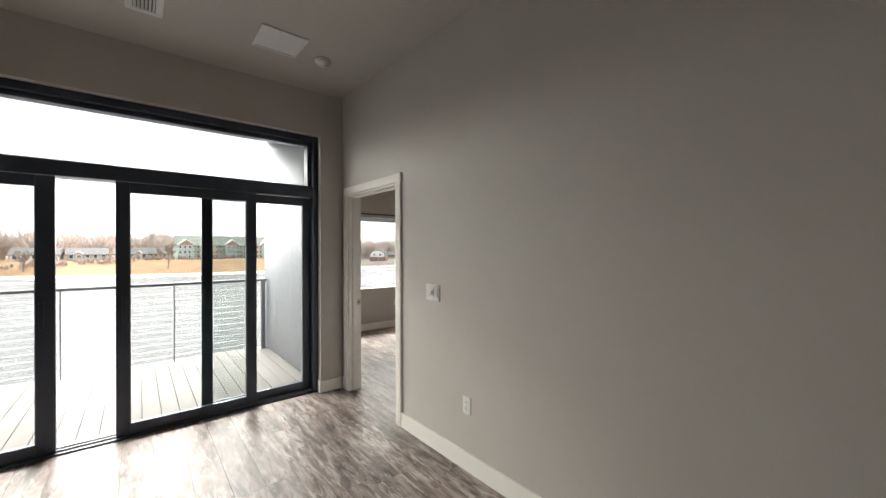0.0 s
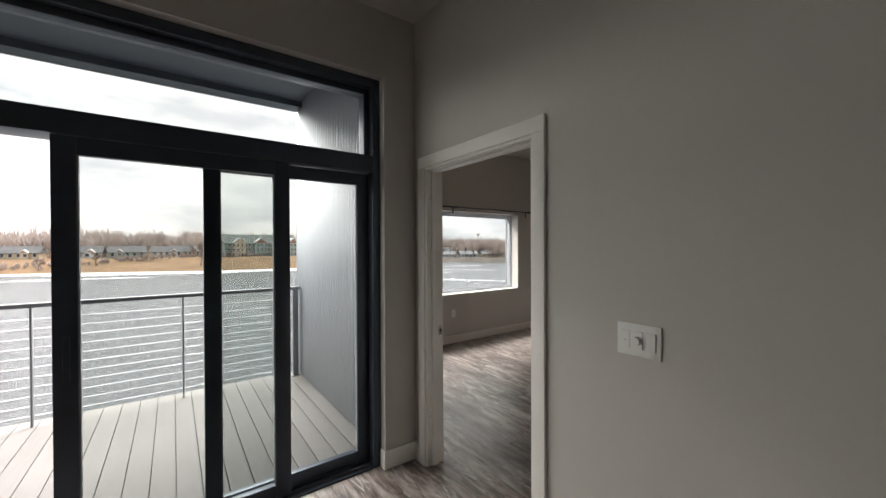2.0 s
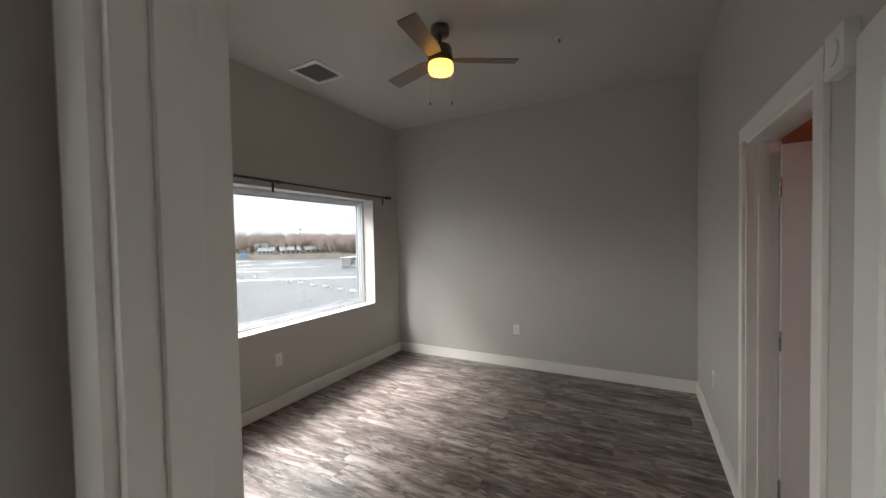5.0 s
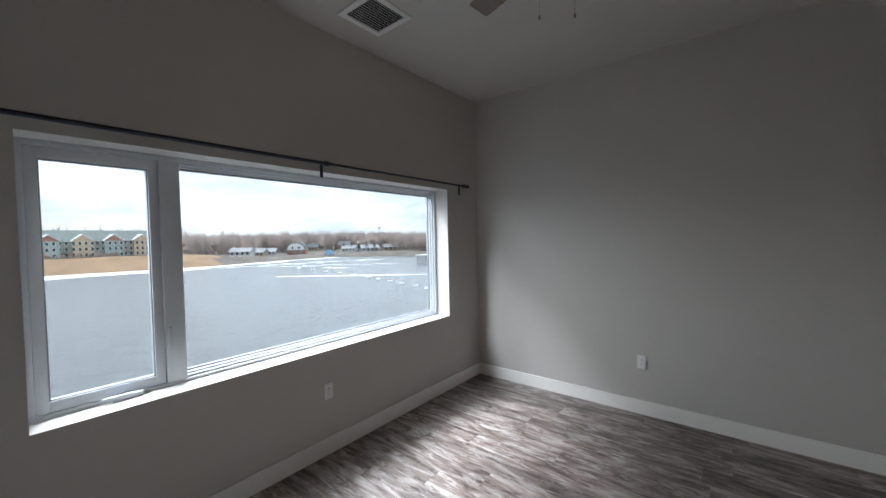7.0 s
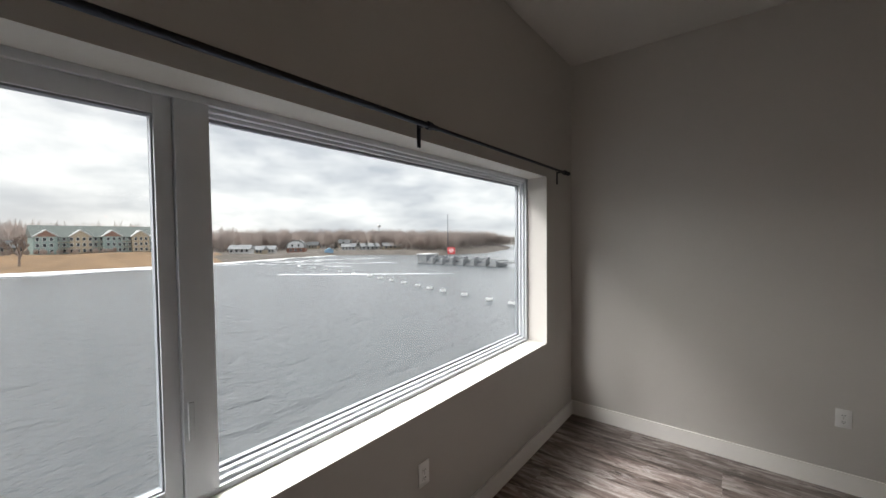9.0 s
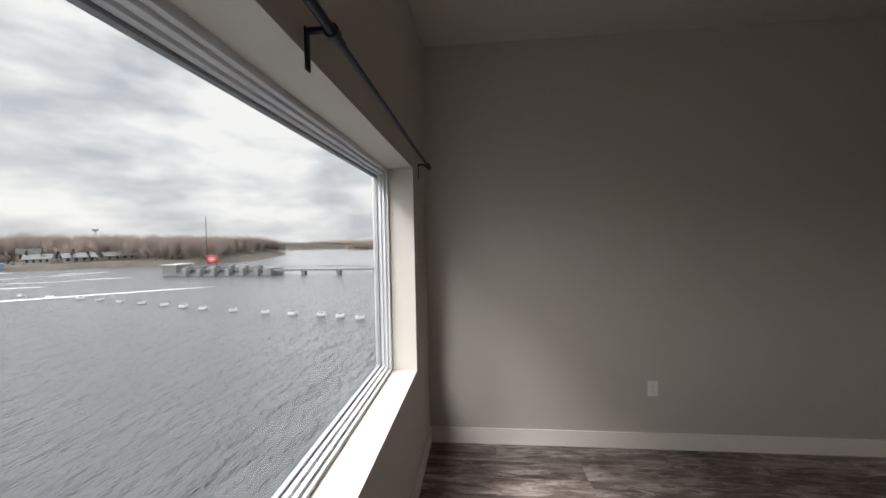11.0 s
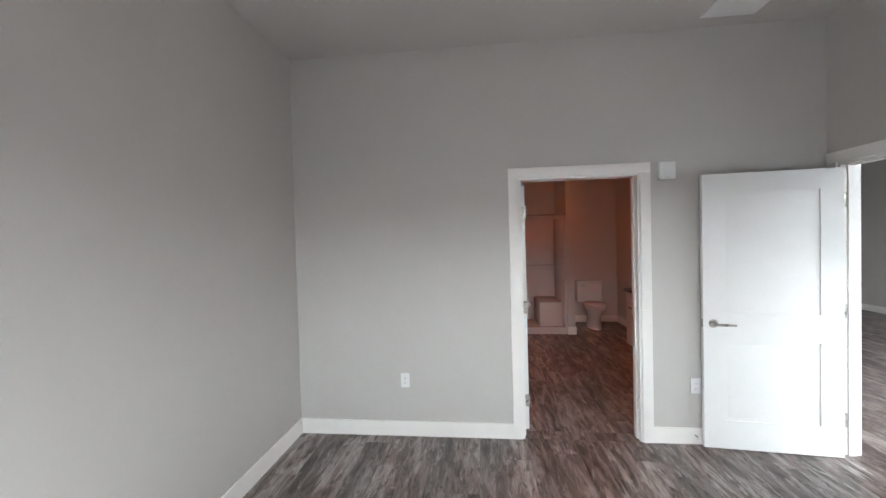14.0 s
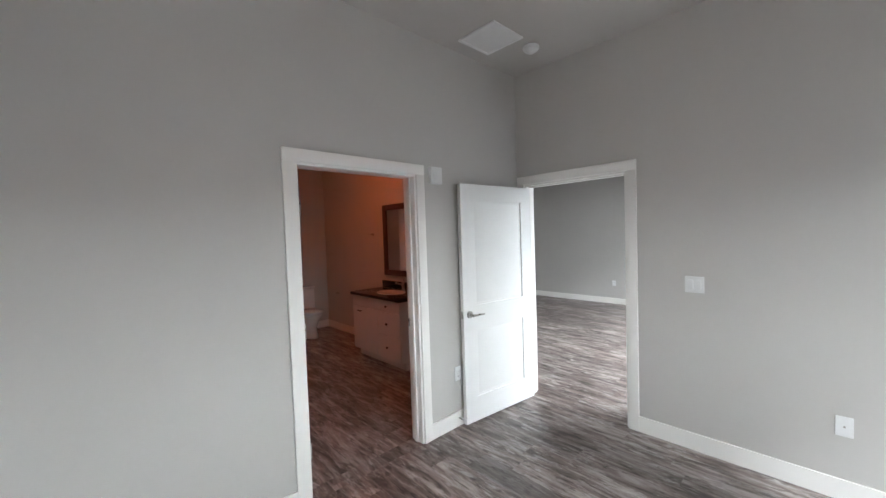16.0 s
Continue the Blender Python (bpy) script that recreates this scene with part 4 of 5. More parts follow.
# ---- river and banks ----
SHORE = [(-1500, 225), (-62, 221), (-37, 214), (8, 194), (46, 188), (66, 188), (110, 199), (139, 203), (158, 180), (170, 145), (205, 134), (280, 158), (352, 197), (405, 330), (440, 230), (452, 150), (480, 60), (2500, -40), (2500, 3000), (-1500, 3000)]


def shore_distance(px, py):
    """Metres inland of the shore (negative over water)."""
    best, inside = np.full(px.shape, 1e9), np.zeros(px.shape, bool)
    for (ax, ay), (bx, by) in zip(SHORE, SHORE[1:] + SHORE[:1]):
        dx, dy = bx - ax, by - ay
        t = np.clip(((px - ax) * dx + (py - ay) * dy) / (dx * dx + dy * dy), 0, 1)
        best = np.minimum(best, np.hypot(px - ax - t * dx, py - ay - t * dy))
        cross = ((ay > py) != (by > py)) & (px < (bx - ax) * (py - ay) / (by - ay if by != ay else 1e-9) + ax)
        inside ^= cross
    return np.where(inside, best, -best)


def land_height(px, py):
    d = shore_distance(px, py)
    cap = np.interp(px, [60, 105, 160, 300], [5.2, 1.6, 2.2, 3.5])
    return -9.0 + np.where(d > 0, np.minimum(cap, 0.22 * d), np.maximum(-2.5, 0.3 * d))


gx = np.concatenate([np.arange(-1500, -200, 100), np.arange(-200, 440, 5), np.arange(440, 2501, 100)])
gyv = np.concatenate([np.arange(-300, 120, 60), np.arange(120, 330, 4), np.arange(330, 3001, 120)])
GX, GY = np.meshgrid(gx, gyv)
GZ = land_height(GX, GY) + np.where(shore_distance(GX, GY) > 3, 0.25 * np.sin(GX * 0.21) * np.cos(GY * 0.17), 0)
GZ = np.where(GY < 0, -8.6, GZ)
nx, ny = len(gx), len(gyv)
verts = np.stack([GX, GY, GZ], -1).reshape(-1, 3).tolist()
faces = [(j * nx + i, j * nx + i + 1, (j + 1) * nx + i + 1, (j + 1) * nx + i) for j in range(ny - 1) for i in range(nx - 1)]
me = bpy.data.meshes.new("ground")
me.from_pydata(verts, [], faces)
me.materials.append(GRASS)
me.materials.append(LITTER)
for p in me.polygons:
    p.material_index = int(p.center.x > 72 + 14 * noise.noise((p.center.x * 0.05, p.center.y * 0.05, 0.0)))
tagged(new("ground", me), "dry tan grass river bank with low slopes", "ground", kind="structure")
bm = bmesh.new()
bmesh.ops.create_grid(bm, x_segments=1, y_segments=1, size=2400, matrix=Matrix.Translation((500, 500, -9.0)))
tagged(part("water", bm, WATER), "grey rippled river with open water", "water", kind="structure")

# ice along the shore and in drifting streaks
rng = random.Random(5)
bm = bmesh.new()
pts = SHORE[1:8]
inner, outer = [], []
for (ax, ay), (bx, by) in zip([(-160, 218)] + pts, pts):
    for k in range(14):
        u = k / 14
        x, y = ax + (bx - ax) * u, ay + (by - ay) * u
        w = (16 if x < 60 else 5) + 9 * noise.noise((x * 0.05, 3.0, 0.0))
        inner.append(bm.verts.new((x, y + 3, -8.93)))
        outer.append(bm.verts.new((x + 2 * noise.noise((x * 0.3, 0, 5.0)), y - max(2, w) - rng.uniform(0, 2.5), -8.93)))
for k in range(len(inner) - 1):
    bm.faces.new((outer[k], outer[k + 1], inner[k + 1], inner[k]))


def floe(cx, cy, length, width, ang):
    vs = []
    for k in range(26):
        a = 2 * math.pi * k / 26
        r = 1 + 0.35 * noise.noise((cx + math.cos(a), cy + math.sin(a), 1.0)) + rng.uniform(-0.12, 0.12)
        p, q = length * r * math.cos(a), width * r * math.sin(a)
        vs.append(bm.verts.new((cx + p * math.cos(ang) - q * math.sin(ang), cy + p * math.sin(ang) + q * math.cos(ang), -8.94)))
    bm.faces.new(vs)


floe(70, 92, 26, 1.3, 2.2)
for k in range(26):
    u = rng.random()
    floe(-50 + 170 * u + rng.uniform(-8, 8), 188 - 20 * rng.random() - 30 * max(0, u - 0.5), rng.uniform(5, 16), rng.uniform(0.5, 1.6), rng.uniform(-0.25, 0.1))
for k in range(14):
    floe(rng.uniform(75, 110), rng.uniform(120, 175), rng.uniform(4, 12), rng.uniform(0.4, 1.2), rng.uniform(1.7, 2.4))
tagged(part("ice", bm, SNOW), "white ice shelf and drifting ice streaks on the river", "ice", kind="stuff")

# buoys of the dam's safety boom
buoy = thing("buoy", (0, 0, -9), "white float of the dam's safety boom", "buoy", "boom floats")
part("float", box(bmesh.new(), -0.4, 0.4, -0.58, 0.58, -0.1, 0.42, 0.16), WHITEBAR, buoy, local=True)
part("cap", box(bmesh.new(), -0.2, 0.2, -0.3, 0.3, 0.42, 0.62, 0.05), CONCRETE, buoy, local=True)
line = [(50.2, 21.7), (52, 28), (53.8, 37.5), (57, 50), (60.5, 60), (64, 72), (68, 85), (72, 104), (75, 124), (79, 150)]
buoy.matrix_basis = pose(48.5, 15.5, -9, 0, 0, 20)
for (ax, ay), (bx, by) in zip(line, line[1:]):
    for u in (0, 0.5):
        copy_thing(buoy, pose(ax + (bx - ax) * u, ay + (by - ay) * u, -9, 0, 0, rng.uniform(0, 40)))

# ---- dam, bridge, sign, mast ----
dam = thing("river_dam", (110, 82, -9), "grey concrete gated dam across the river", "dam")
bar("sill", dam, CONCRETE, 107.5, 114, 64.6, 95.5, -11, -8.3)
bar("abutment", dam, CONCRETE, 106.5, 114.5, 62.2, 64.8, -11, -6.7, 0.1)
for k in range(6):
    y = 66.4 + k * 4.95
    p = bar("pier", dam, CONCRETE, 106.4, 114, y, y + 1.3, -11, -6.6 + 0.25 * (k % 2), 0.1)
    bar("hoist", p, STEEL, 108, 110, y + 0.2, y + 1.1, -6.5, -5.7, 0.05)
for k in range(6):
    y = 67.7 + k * 4.95
    bar("gate", dam, STEEL, 108.4, 108.9, y, y + 3.65, -8.7, -7.5)
bar("walkway", dam, CONCRETE, 108.6, 110.6, 64.8, 95.5, -7.2, -6.95)
bar("guard_rail", dam, STEEL, 108.6, 108.7, 64.8, 95.5, -6.1, -6.02)
gh = thing("gatehouse", (111, 101.5, -9), "pale flat-roofed gatehouse on the dam", "building")
bar("wall", gh, CONCRETE, 108, 115, 99.2, 104.2, -9.5, -5.5)
bar("roof", gh, OFFWHITE, 107.6, 115.4, 98.8, 104.6, -5.5, -5.2)
br = thing("footbridge", (109, 10, -9), "long low concrete bridge on slim piers", "bridge")
bar("deck", br, CONCRETE, 107.6, 110, -70, 62.2, -7.75, -7.1)
for k in range(12):
    y = 51.5 - k * 11.7
    bar("pier", br, CONCRETE, 108, 109.6, y, y + 1.3, -11, -7.75)
bar("handrail", br, STEEL, 107.7, 107.82, -70, 62.2, -6.15, -6.03)
bar("handrail", br, STEEL, 107.7, 107.82, -70, 62.2, -6.6, -6.52)
for k in range(44):
    bar("baluster", br, STEEL, 107.7, 107.8, 61.5 - 3 * k, 61.6 - 3 * k, -7.1, -6.03)
sg = thing("warning_sign", (107, 86.2, -5.5), "large red warning sign with white lettering above the dam", "sign")
pan = bar("panel", sg, REDSIGN, 106.2, 106.35, 84.4, 88.0, -5.25, -2.7, 0.05)
for z, a, b in ((-3.4, 85.1, 87.3), (-3.95, 84.9, 87.6), (-4.45, 85.4, 87.1)):
    bar("lettering", pan, WHITEBAR, 106.14, 106.18, a, b, z - 0.12, z + 0.12)
for y in (85.0, 87.4):
    bar("post", sg, STEEL, 106.4, 106.6, y - 0.1, y + 0.1, -8.5, -2.8)
for ob, d in ((dam, (7, 9.5, 0)), (gh, (7, 6.2, 0)), (br, (7, 9.5, 0)), (sg, (7.5, 5.4, 0.4))):
    ob.location = ob.location + Vector(d)
mast = thing("radio_mast", (185, 149, -8), "thin steel radio mast behind the dam", "mast")
part("shaft", tube(bmesh.new(), (185, 149, -8), (185, 149, 16), 0.32, 0.18, 8), STEEL, mast)
wt = thing("water_tower", (420, 480, -5), "distant pale water tower on a slim stem", "water tower")
part("stem", tube(bmesh.new(), (420, 480, -5), (420, 480, 20), 0.9, 0.7, 12), OFFWHITE, wt)
part("tank", ball(bmesh.new(), (420, 480, 21.5), 3.4, 3.4, 2.2), OFFWHITE, wt)
pole = thing("utility_pole", (146, 250, -7.5), "tall thin utility pole by the river road", "utility pole")
part("shaft", tube(bmesh.new(), (150, 290, -7.5), (150, 290, 9.5), 0.3, 0.2, 8), BARK, pole)


# ---- buildings over the river ----
def building(name, loc, rz, w, d, h, rh, wall, roofm, label, floors, bays, gables=(), second=None):
    """A long gabled building: walls, roof with eaves, framed windows floor by floor, and cross gables with balconies."""
    t = thing(name, loc, label, "building", rz=rz)
    bar("wall", t, wall, -w / 2, w / 2, 0, d, -3, h, local=True)
    prism_pts = [(-0.9, h - 0.3), (d / 2, h + rh), (d + 0.9, h - 0.3), (d + 0.9, h - 0.6), (-0.9, h - 0.6)]
    bm = bmesh.new()
    prism(bm, prism_pts, "x", -w / 2 - 0.6, w / 2 + 0.6)
    part("roof", bm, roofm, t, local=True)
    fh = h / floors
    for k, gx_ in enumerate(gables):
        gw = w / max(6, len(gables) * 1.4) * 1.05
        mat = second if second and k % 2 else wall
        bm = bmesh.new()
        box(bm, gx_ - gw / 2, gx_ + gw / 2, -1.6, 0.2, -3, h - 0.1)
        part("bay", bm, mat, t, local=True)
        bm = bmesh.new()
        prism(bm, [(gx_ - gw / 2, h - 0.1), (gx_, h + gw * 0.36), (gx_ + gw / 2, h - 0.1)], "y", -1.55, d / 2)
        part("gable", bm, REDGABLE if k % 2 == 0 else mat, t, local=True)
        bm = bmesh.new()
        for s in (-1, 1):
            prism(bm, [(gx_ + s * (gw / 2 + 0.5), h - 0.45), (gx_, h + gw * 0.36 + 0.05), (gx_, h + gw * 0.36 + 0.5), (gx_ + s * (gw / 2 + 0.5), h)], "y", -1.95, d / 2)
        part("gable_roof", bm, OFFWHITE, t, local=True)
    for f in range(floors):
        for b in range(bays):
            x = -w / 2 + w * (b + 0.5) / bays
            y = -1.62 if any(abs(x - g) < w / max(6, len(gables) * 1.4) / 2 for g in gables) else -0.02
            z = f * fh + fh * 0.28
            ww, wh = min(1.5, w / bays * 0.42), fh * 0.5
            fr = bar("window", t, OFFWHITE, x - ww / 2 - 0.15, x + ww / 2 + 0.15, y - 0.08, y + 0.02, z - 0.15, z + wh + 0.15, local=True)
            bar("pane", fr, FARGLASS, x - ww / 2, x + ww / 2, y - 0.1, y - 0.06, z, z + wh, local=True)
    return t


apt = building("apartment_building", (36, 231, -3.9), 3, 44, 15, 7.6, 4.8, SAGE, GREENROOF, "three-storey sage and tan apartment building with gabled bays", 3, 22, (-18.5, -8, 2.5, 13, 20), TAN)
for x in (-13.2, -2.7, 7.8):
    for f in range(3):
        b = bar("balcony", apt, TAN, x - 2.2, x + 2.2, -1.5, 0, f * 2.53 - 0.1, f * 2.53 + 0.1, local=True)
        bar("balcony_rail", b, OFFWHITE, x - 2.2, x + 2.2, -1.5, -1.4, f * 2.53 + 0.95, f * 2.53 + 1.05, local=True)
        bar("balcony_post", b, OFFWHITE, x - 2.2, x - 2.0, -1.5, -1.35, f * 2.53 + 0.1, f * 2.53 + 2.4, local=True)
        bar("balcony_post", b, OFFWHITE, x + 2.0, x + 2.2, -1.5, -1.35, f * 2.53 + 0.1, f * 2.53 + 2.9, local=True)
for x, y, w, m, g in ((-37, 243, 15, OFFWHITE, (4,)), (-20, 245, 14, SAGE, (-3,)), (-4, 246, 13, OFFWHITE, (3,)), (8, 250, 9, TAN, ()), (-58, 250, 13, TAN, (2,))):
    building("cottage", (x, y, -3.6), rng.uniform(-6, 6), w, 9, 2.9, 2.9, m, ROOF, "low one-storey cottage with a grey shingle roof", 1, 5, g)
building("lakeside_house", (-82, 240, -3.8), 8, 22, 12, 6.0, 4.0, BLUE, ROOF, "two-storey blue-grey house behind bare trees", 2, 7, (-5, 6))
hs_ = thing("gambrel_house", (129, 231, -6.9), "brick and white house with a grey gambrel roof", "house", rz=-40)
bar("wall", hs_, BRICKRED, -5.5, 5.5, 0, 9, -2, 2.6, local=True)
bm = bmesh.new()
prism(bm, [(-6, 2.5), (-5, 5.6), (-2.2, 7.4), (2.2, 7.4), (5, 5.6), (6, 2.5)], "y", -0.4, 9.4)
part("roof", bm, ROOF, hs_, local=True)
bm = bmesh.new()
prism(bm, [(-5.4, 2.6), (-4.5, 5.4), (-2, 6.9), (2, 6.9), (4.5, 5.4), (5.4, 2.6)], "y", -0.55, -0.38)
part("gable_wall", bm, OFFWHITE, hs_, local=True)
for x, z in ((-3, 0.3), (0, 0.3), (3, 0.3), (-2, 3.4), (2, 3.4)):
    w_ = bar("window", hs_, OFFWHITE, x - 0.75, x + 0.75, -0.62, -0.5 if z > 3 else 0.02, z, z + 1.6, local=True)
    bar("pane", w_, FARGLASS, x - 0.55, x + 0.55, -0.65, -0.6, z + 0.15, z + 1.45, local=True)
shed = thing("boathouse", (139, 209, -7.8), "small bright blue boathouse by the water", "shed", rz=-35)
bar("wall", shed, BLUE, -2.6, 2.6, 0, 4, -1, 2.0, local=True)
bm = bmesh.new()
prism(bm, [(-3, 1.9), (0, 3.4), (3, 1.9)], "y", -0.3, 4.3)
part("roof", bm, BLUE, shed, local=True)
for k in range(9):
    x, y = rng.uniform(165, 260), rng.uniform(215, 300)
    building("far_house", (x, y, float(land_height(np.array([x]), np.array([y]))[0]) + 0.2), rng.uniform(-60, -20), rng.uniform(9, 14), 8, rng.uniform(2.8, 4.5), 2.6, rng.choice((OFFWHITE, OFFWHITE, TAN)), ROOF, "pale distant house among bare trees", 1, 4)


for x, y, w, m in ((92, 226, 11, OFFWHITE), (103, 231, 9, TAN), (113, 236, 8, OFFWHITE), (160, 217, 9, OFFWHITE), (171, 207, 12, OFFWHITE), (186, 200, 13, TAN)):
    building("far_house", (x, y, float(land_height(np.array([x]), np.array([y]))[0]) + 0.1), rng.uniform(-50, -25), w, 7, 2.7, 2.0, m, CONCRETE, "low pale house near the shore among bare trees", 1, 4)


# ---- trees ----
def branch_mesh(seed, height, spread):
    """Trunk and limbs of a bare tree as tapered three-sided tubes."""
    r = random.Random(seed)
    vs, fs, tr = [], [], []

    def limb(a, d, length, rad, depth, store):
        b = a + d * length
        u = d.orthogonal().normalized()
        w = d.cross(u)
        for k in range(3):
            c = 2 * math.pi * k / 3
            vs.append(tuple(a + (u * math.cos(c) + w * math.sin(c)) * rad))
        for k in range(3):
            c = 2 * math.pi * k / 3
            vs.append(tuple(b + (u * math.cos(c) + w * math.sin(c)) * rad * 0.6))
        o = len(vs) - 6
        for k in range(3):
            fs.append((o + k, o + (k + 1) % 3, o + 3 + (k + 1) % 3, o + 3 + k))
        if depth == 0:
            return
        for k in range(4 if depth > 1 else 5):
            q = Vector((r.gauss(0, spread), r.gauss(0, spread), r.gauss(0.25, 0.3)))
            limb(a + d * length * r.uniform(0.45, 1.0), (d + q).normalized(), length * r.uniform(0.5, 0.78), rad * 0.68, depth - 1, store)

    limb(Vector((0, 0, -0.5)), Vector((0.05, 0.03, 1)).normalized(), height * 0.36, height * 0.03, 4, tr)
    return vs, fs


def bare_tree(x, y, height, seed, label):
    z = float(land_height(np.array([x]), np.array([y]))[0])
    t = thing("bare_tree", (x, y, z), label, "tree", "bare trees on the bank")
    vs, fs = branch_mesh(seed, height, 0.55)
    for n_, a, b in (("trunk", 0, 1), ("crown", 1, None)):
        sel = fs[a * 3:(b * 3 if b else None)]
        m_ = bpy.data.meshes.new(n_)
        base_i = a * 6
        m_.from_pydata(vs[base_i:(b * 6 if b else None)], [], [tuple(i - base_i for i in f) for f in sel])
        m_.materials.append(BARK)
        new(n_, m_).parent = t


for k, (x, y, hgt) in enumerate(((-37, 222, 11.5), (-60, 224, 10), (9, 204, 15.5), (-46, 221, 8), (-29, 223, 8), (-72, 226, 12), (61, 222, 9))):
    bare_tree(x, y, hgt, 40 + k, "leafless spreading tree on the tan river bank")


def woods(name, zone, count, hmin, hmax, mat, label, seed):
    """Far leafless woods: thin stems and thousands of upright twigs, one mesh."""
    r = np.random.RandomState(seed)
    vs, fs = [], []
    xs, ys = zone(r, count)
    zs = land_height(xs, ys)
    hs = r.uniform(hmin, hmax, count)
    for x, y, z, h in zip(xs, ys, zs, hs):
        n_ = 46
        cw = h * r.uniform(0.26, 0.4)
        a = r.uniform(0, 6.283, n_)
        q = np.sqrt(r.uniform(0, 1, n_)) * cw
        tz = h * r.uniform(0.45, 1.0, n_) * (1 - 0.35 * (q / cw) ** 2)
        bz = tz * r.uniform(0.3, 0.75, n_)
        for i in range(n_):
            tx, ty = x + q[i] * math.cos(a[i]), y + q[i] * math.sin(a[i])
            bx, by = x + 0.35 * (tx - x), y + 0.35 * (ty - y)
            o = len(vs)
            wd = 0.16 + 0.0006 * math.hypot(x, y)
            vs += [(bx - wd, by, z + bz[i]), (bx + wd, by + wd, z + bz[i]), (tx, ty, z + tz[i])]
            fs.append((o, o + 1, o + 2))
        o = len(vs)
        vs += [(x - 0.25, y, z - 0.5), (x + 0.25, y, z - 0.5), (x, y + 0.2, z + h * 0.8)]
        fs.append((o, o + 1, o + 2))
    m_ = bpy.data.meshes.new(name)
    m_.from_pydata(vs, [], fs)
    m_.materials.append(mat)
    tagged(new(name, m_), label, "woods", kind="stuff")


woods("far_woods", lambda r, n_: (r.uniform(-230, 90, n_), r.uniform(256, 330, n_)), 620, 12, 19, WOODS_HAZED, "brown leafless woods behind the cottages, paled as if by haze", 1)
woods("far_woods", lambda r, n_: (r.uniform(80, 420, n_), r.uniform(270, 420, n_)), 1100, 14, 21, WOODS_HAZED, "brown leafless woods along the far bank, paled as if by haze", 2)


def point_zone(r, n_):
    u, v = r.uniform(0, 1, n_), r.uniform(0, 1, n_)
    return 180 + 175 * u, 142 + 52 * u + v * (30 + 70 * (1 - u))


woods("far_woods", point_zone, 800, 11.5, 16.5, WOODS_HAZED, "leafless woods on the wooded point beyond the dam", 3)
woods("far_woods", lambda r, n_: (r.uniform(462, 640, n_), r.uniform(70, 330, n_)), 700, 8, 13, WOODS_HAZED, "distant leafless woods on the horizon", 4)
woods("shore_brush", lambda r, n_: (r.uniform(-90, 40, n_), r.uniform(222, 232, n_)), 160, 1.2, 3.2, WOODS_HAZED, "low dry brush on the river bank", 6)
ever = thing("evergreen_clump", (163, 222, -7.5), "clump of dark evergreens beside the house", "tree")
bm = bmesh.new()
for k in range(900):
    c = rng.randrange(6)
    cx, cy, hh = 156 + 3.2 * c, 226 - 4.5 * c, 6.5 + (c * 37 % 5) * 0.5
    u = rng.random()
    a = rng.uniform(0, 6.283)
    q = 2.3 * (1 - u) * rng.uniform(0.5, 1.05)
    p = Vector((cx + q * math.cos(a), cy + q * math.sin(a), -7.6 + u * hh))
    v = [bm.verts.new(p + Vector((rng.uniform(-0.5, 0.5), rng.uniform(-0.5, 0.5), rng.uniform(-0.6, 0.3)))) for _ in range(3)]
    bm.faces.new(v)
part("crown", bm, EVERGREEN, ever)
islet = tagged(part("island", ball(bmesh.new(), (455, 148, -9.5), 34, 19, 2.2), GRASS), "low far island in the river", "island", kind="structure")
m0 = np.random.RandomState(9)
bm = bmesh.new()
for k in range(1800):
    x, y = 455 + 31 * m0.uniform(-1, 1), 148 + 17 * m0.uniform(-1, 1)
    h = m0.uniform(4, 13)
    v = [bm.verts.new(p) for p in ((x - 0.5, y, -8), (x + 0.5, y + 0.4, -8), (x, y, -8 + h))]
    bm.faces.new(v)
tagged(part("far_woods", bm, WOODS_HAZED), "grey leafless trees on the far island", "woods", kind="stuff")

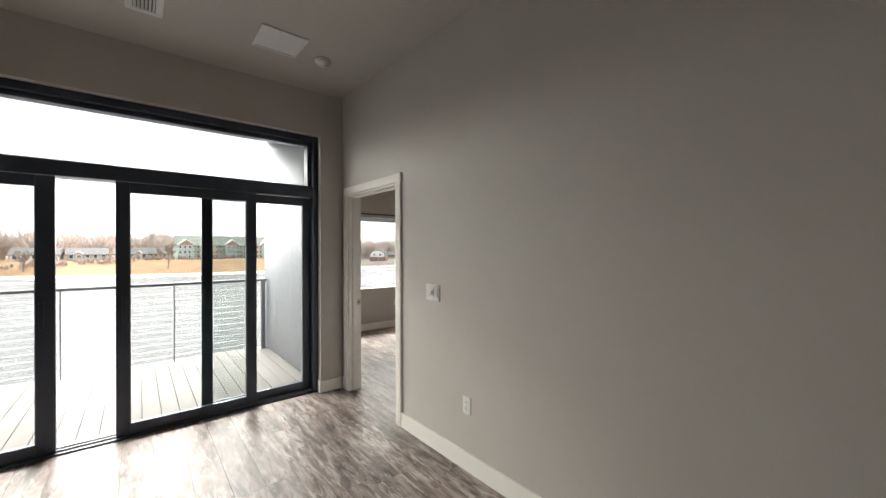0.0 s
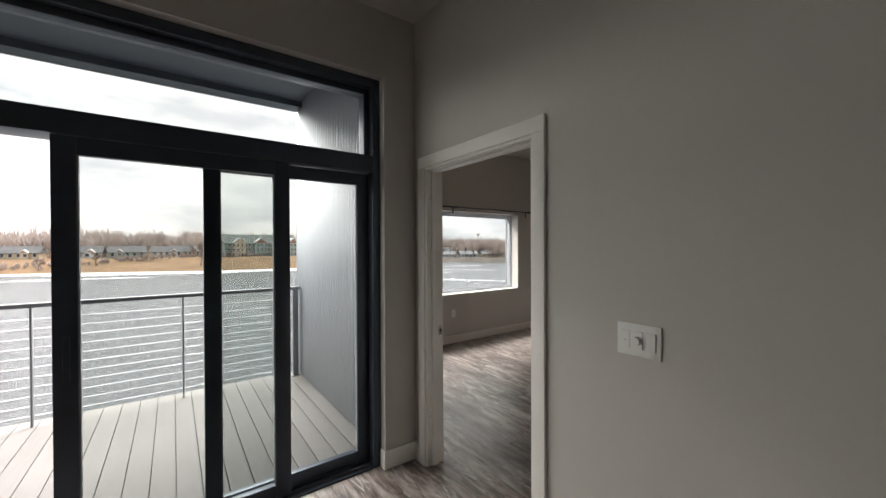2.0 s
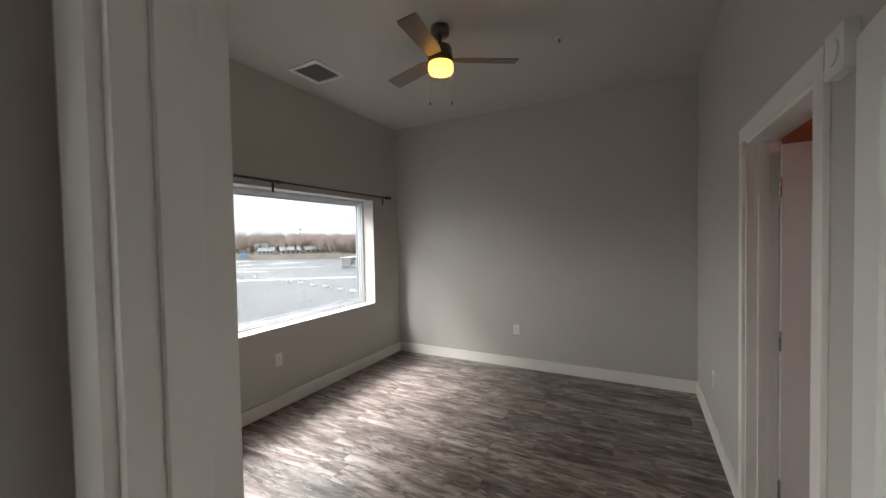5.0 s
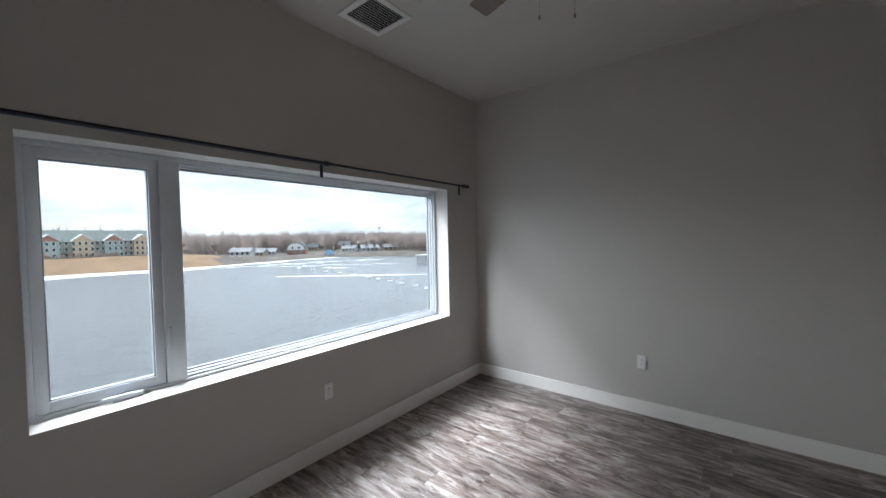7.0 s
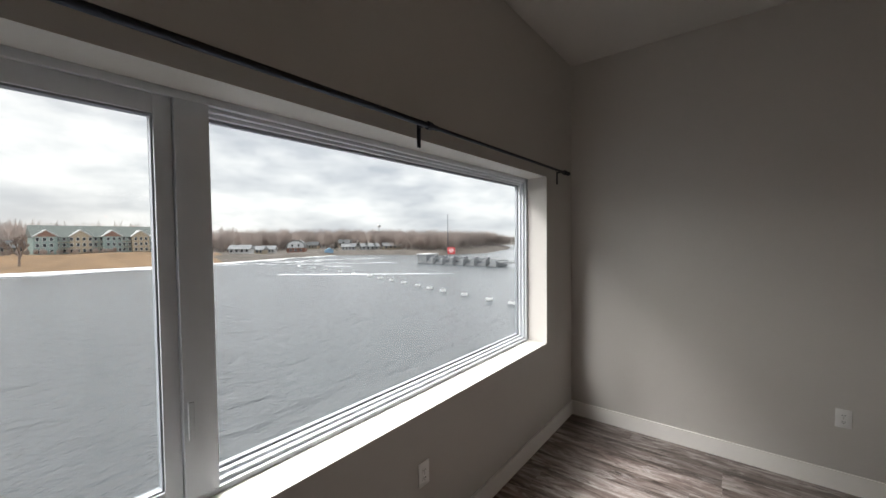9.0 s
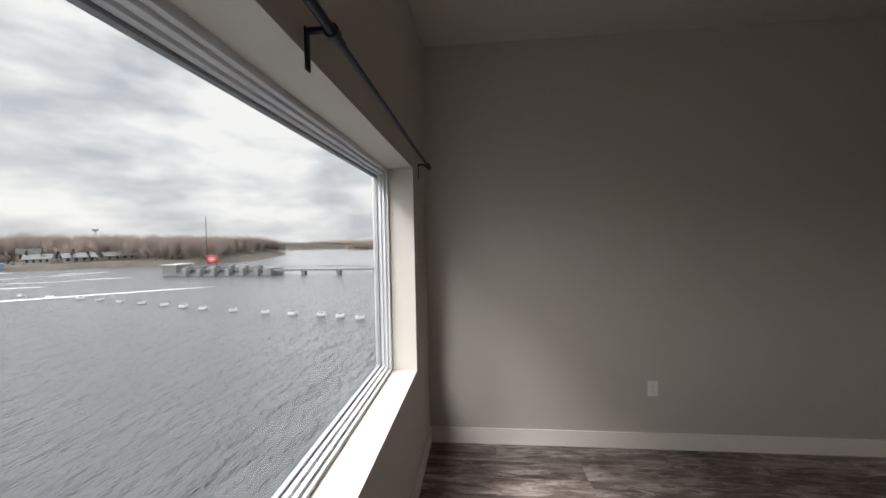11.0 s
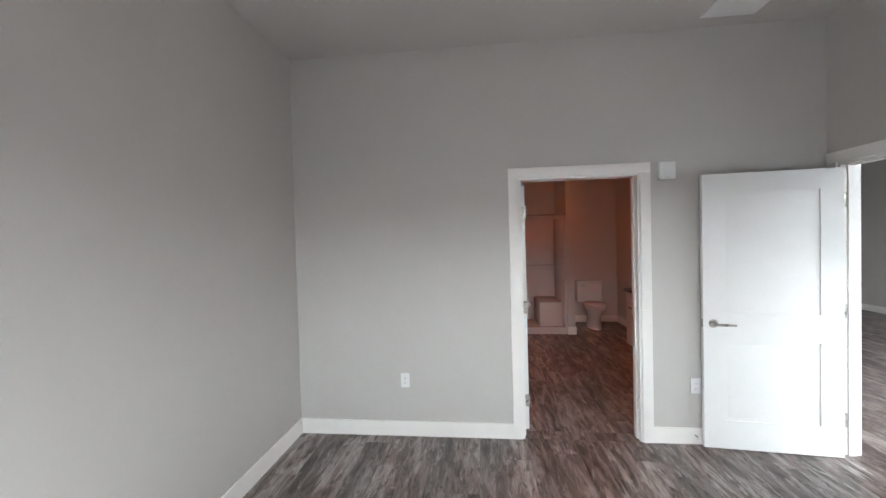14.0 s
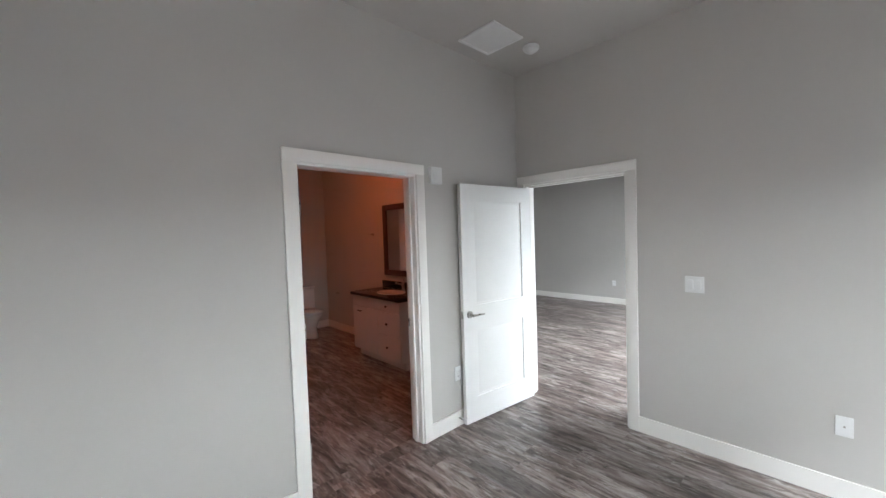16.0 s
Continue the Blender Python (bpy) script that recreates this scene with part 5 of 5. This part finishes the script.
# ---- deck boards and floor planks, last ----
PW, PL = 0.181, 1.22
k = 0
x = -0.137
while x - 0.14 > LX:
    bar("deck_board", bal, DECK, x - 0.136, x, FY + 0.285, 6.12, -0.075, -0.05, 0.003)
    x -= 0.141
    k += 1


def lay_planks(x0, x1, y0, y1, seed, keep=lambda a, b: True):
    r = random.Random(seed)
    x = x0
    while x < x1 - 0.01:
        w = min(PW, x1 - x)
        y = y0 - r.uniform(0, PL)
        while y < y1 - 0.01:
            a, b = max(y, y0), min(y + PL, y1)
            if b - a > 0.02 and keep(x, (a + b) / 2):
                me = bpy.data.meshes.new("plank")
                e, t = 0.0009, 0.0
                p0, p1, q0, q1 = -w / 2 + 0.0004, w / 2 - 0.0004, -(b - a) / 2 + 0.0004, (b - a) / 2 - 0.0004
                vs = [(p0, q0, -0.006), (p1, q0, -0.006), (p1, q1, -0.006), (p0, q1, -0.006), (p0, q0, -e), (p1, q0, -e), (p1, q1, -e), (p0, q1, -e),
                      (p0 + e, q0 + e, t), (p1 - e, q0 + e, t), (p1 - e, q1 - e, t), (p0 + e, q1 - e, t)]
                fs = [(8, 9, 10, 11)] + [(i, (i + 1) % 4, 4 + (i + 1) % 4, 4 + i) for i in range(4)] + [(4 + i, 4 + (i + 1) % 4, 8 + (i + 1) % 4, 8 + i) for i in range(4)]
                me.from_pydata(vs, [], fs)
                me.materials.append(PLANK)
                ob = new("plank", me)
                ob.parent = floor
                ob.location = (x + w / 2, (a + b) / 2, 0)
            y += PL
        x += PW


lay_planks(PX + 0.001, EX - 0.001, SY, BY - 0.001, 1)
lay_planks(-0.001 - 27 * PW, 0.0, -1.4, gy0 - 0.012, 2)
lay_planks(0.0, PX, D0 + 0.021, D1 - 0.021, 3)
lay_planks(PX + 0.001, 2.75, RY + 0.001, SY - 0.126, 4)
lay_planks(B0 + 0.021, B1 - 0.021, SY - 0.125, SY - 0.001, 5)
bmv = box(bmesh.new(), LX, 0, LY, -1.401, -0.006, 0)
part("plank_field", bmv, PLANK, floor)
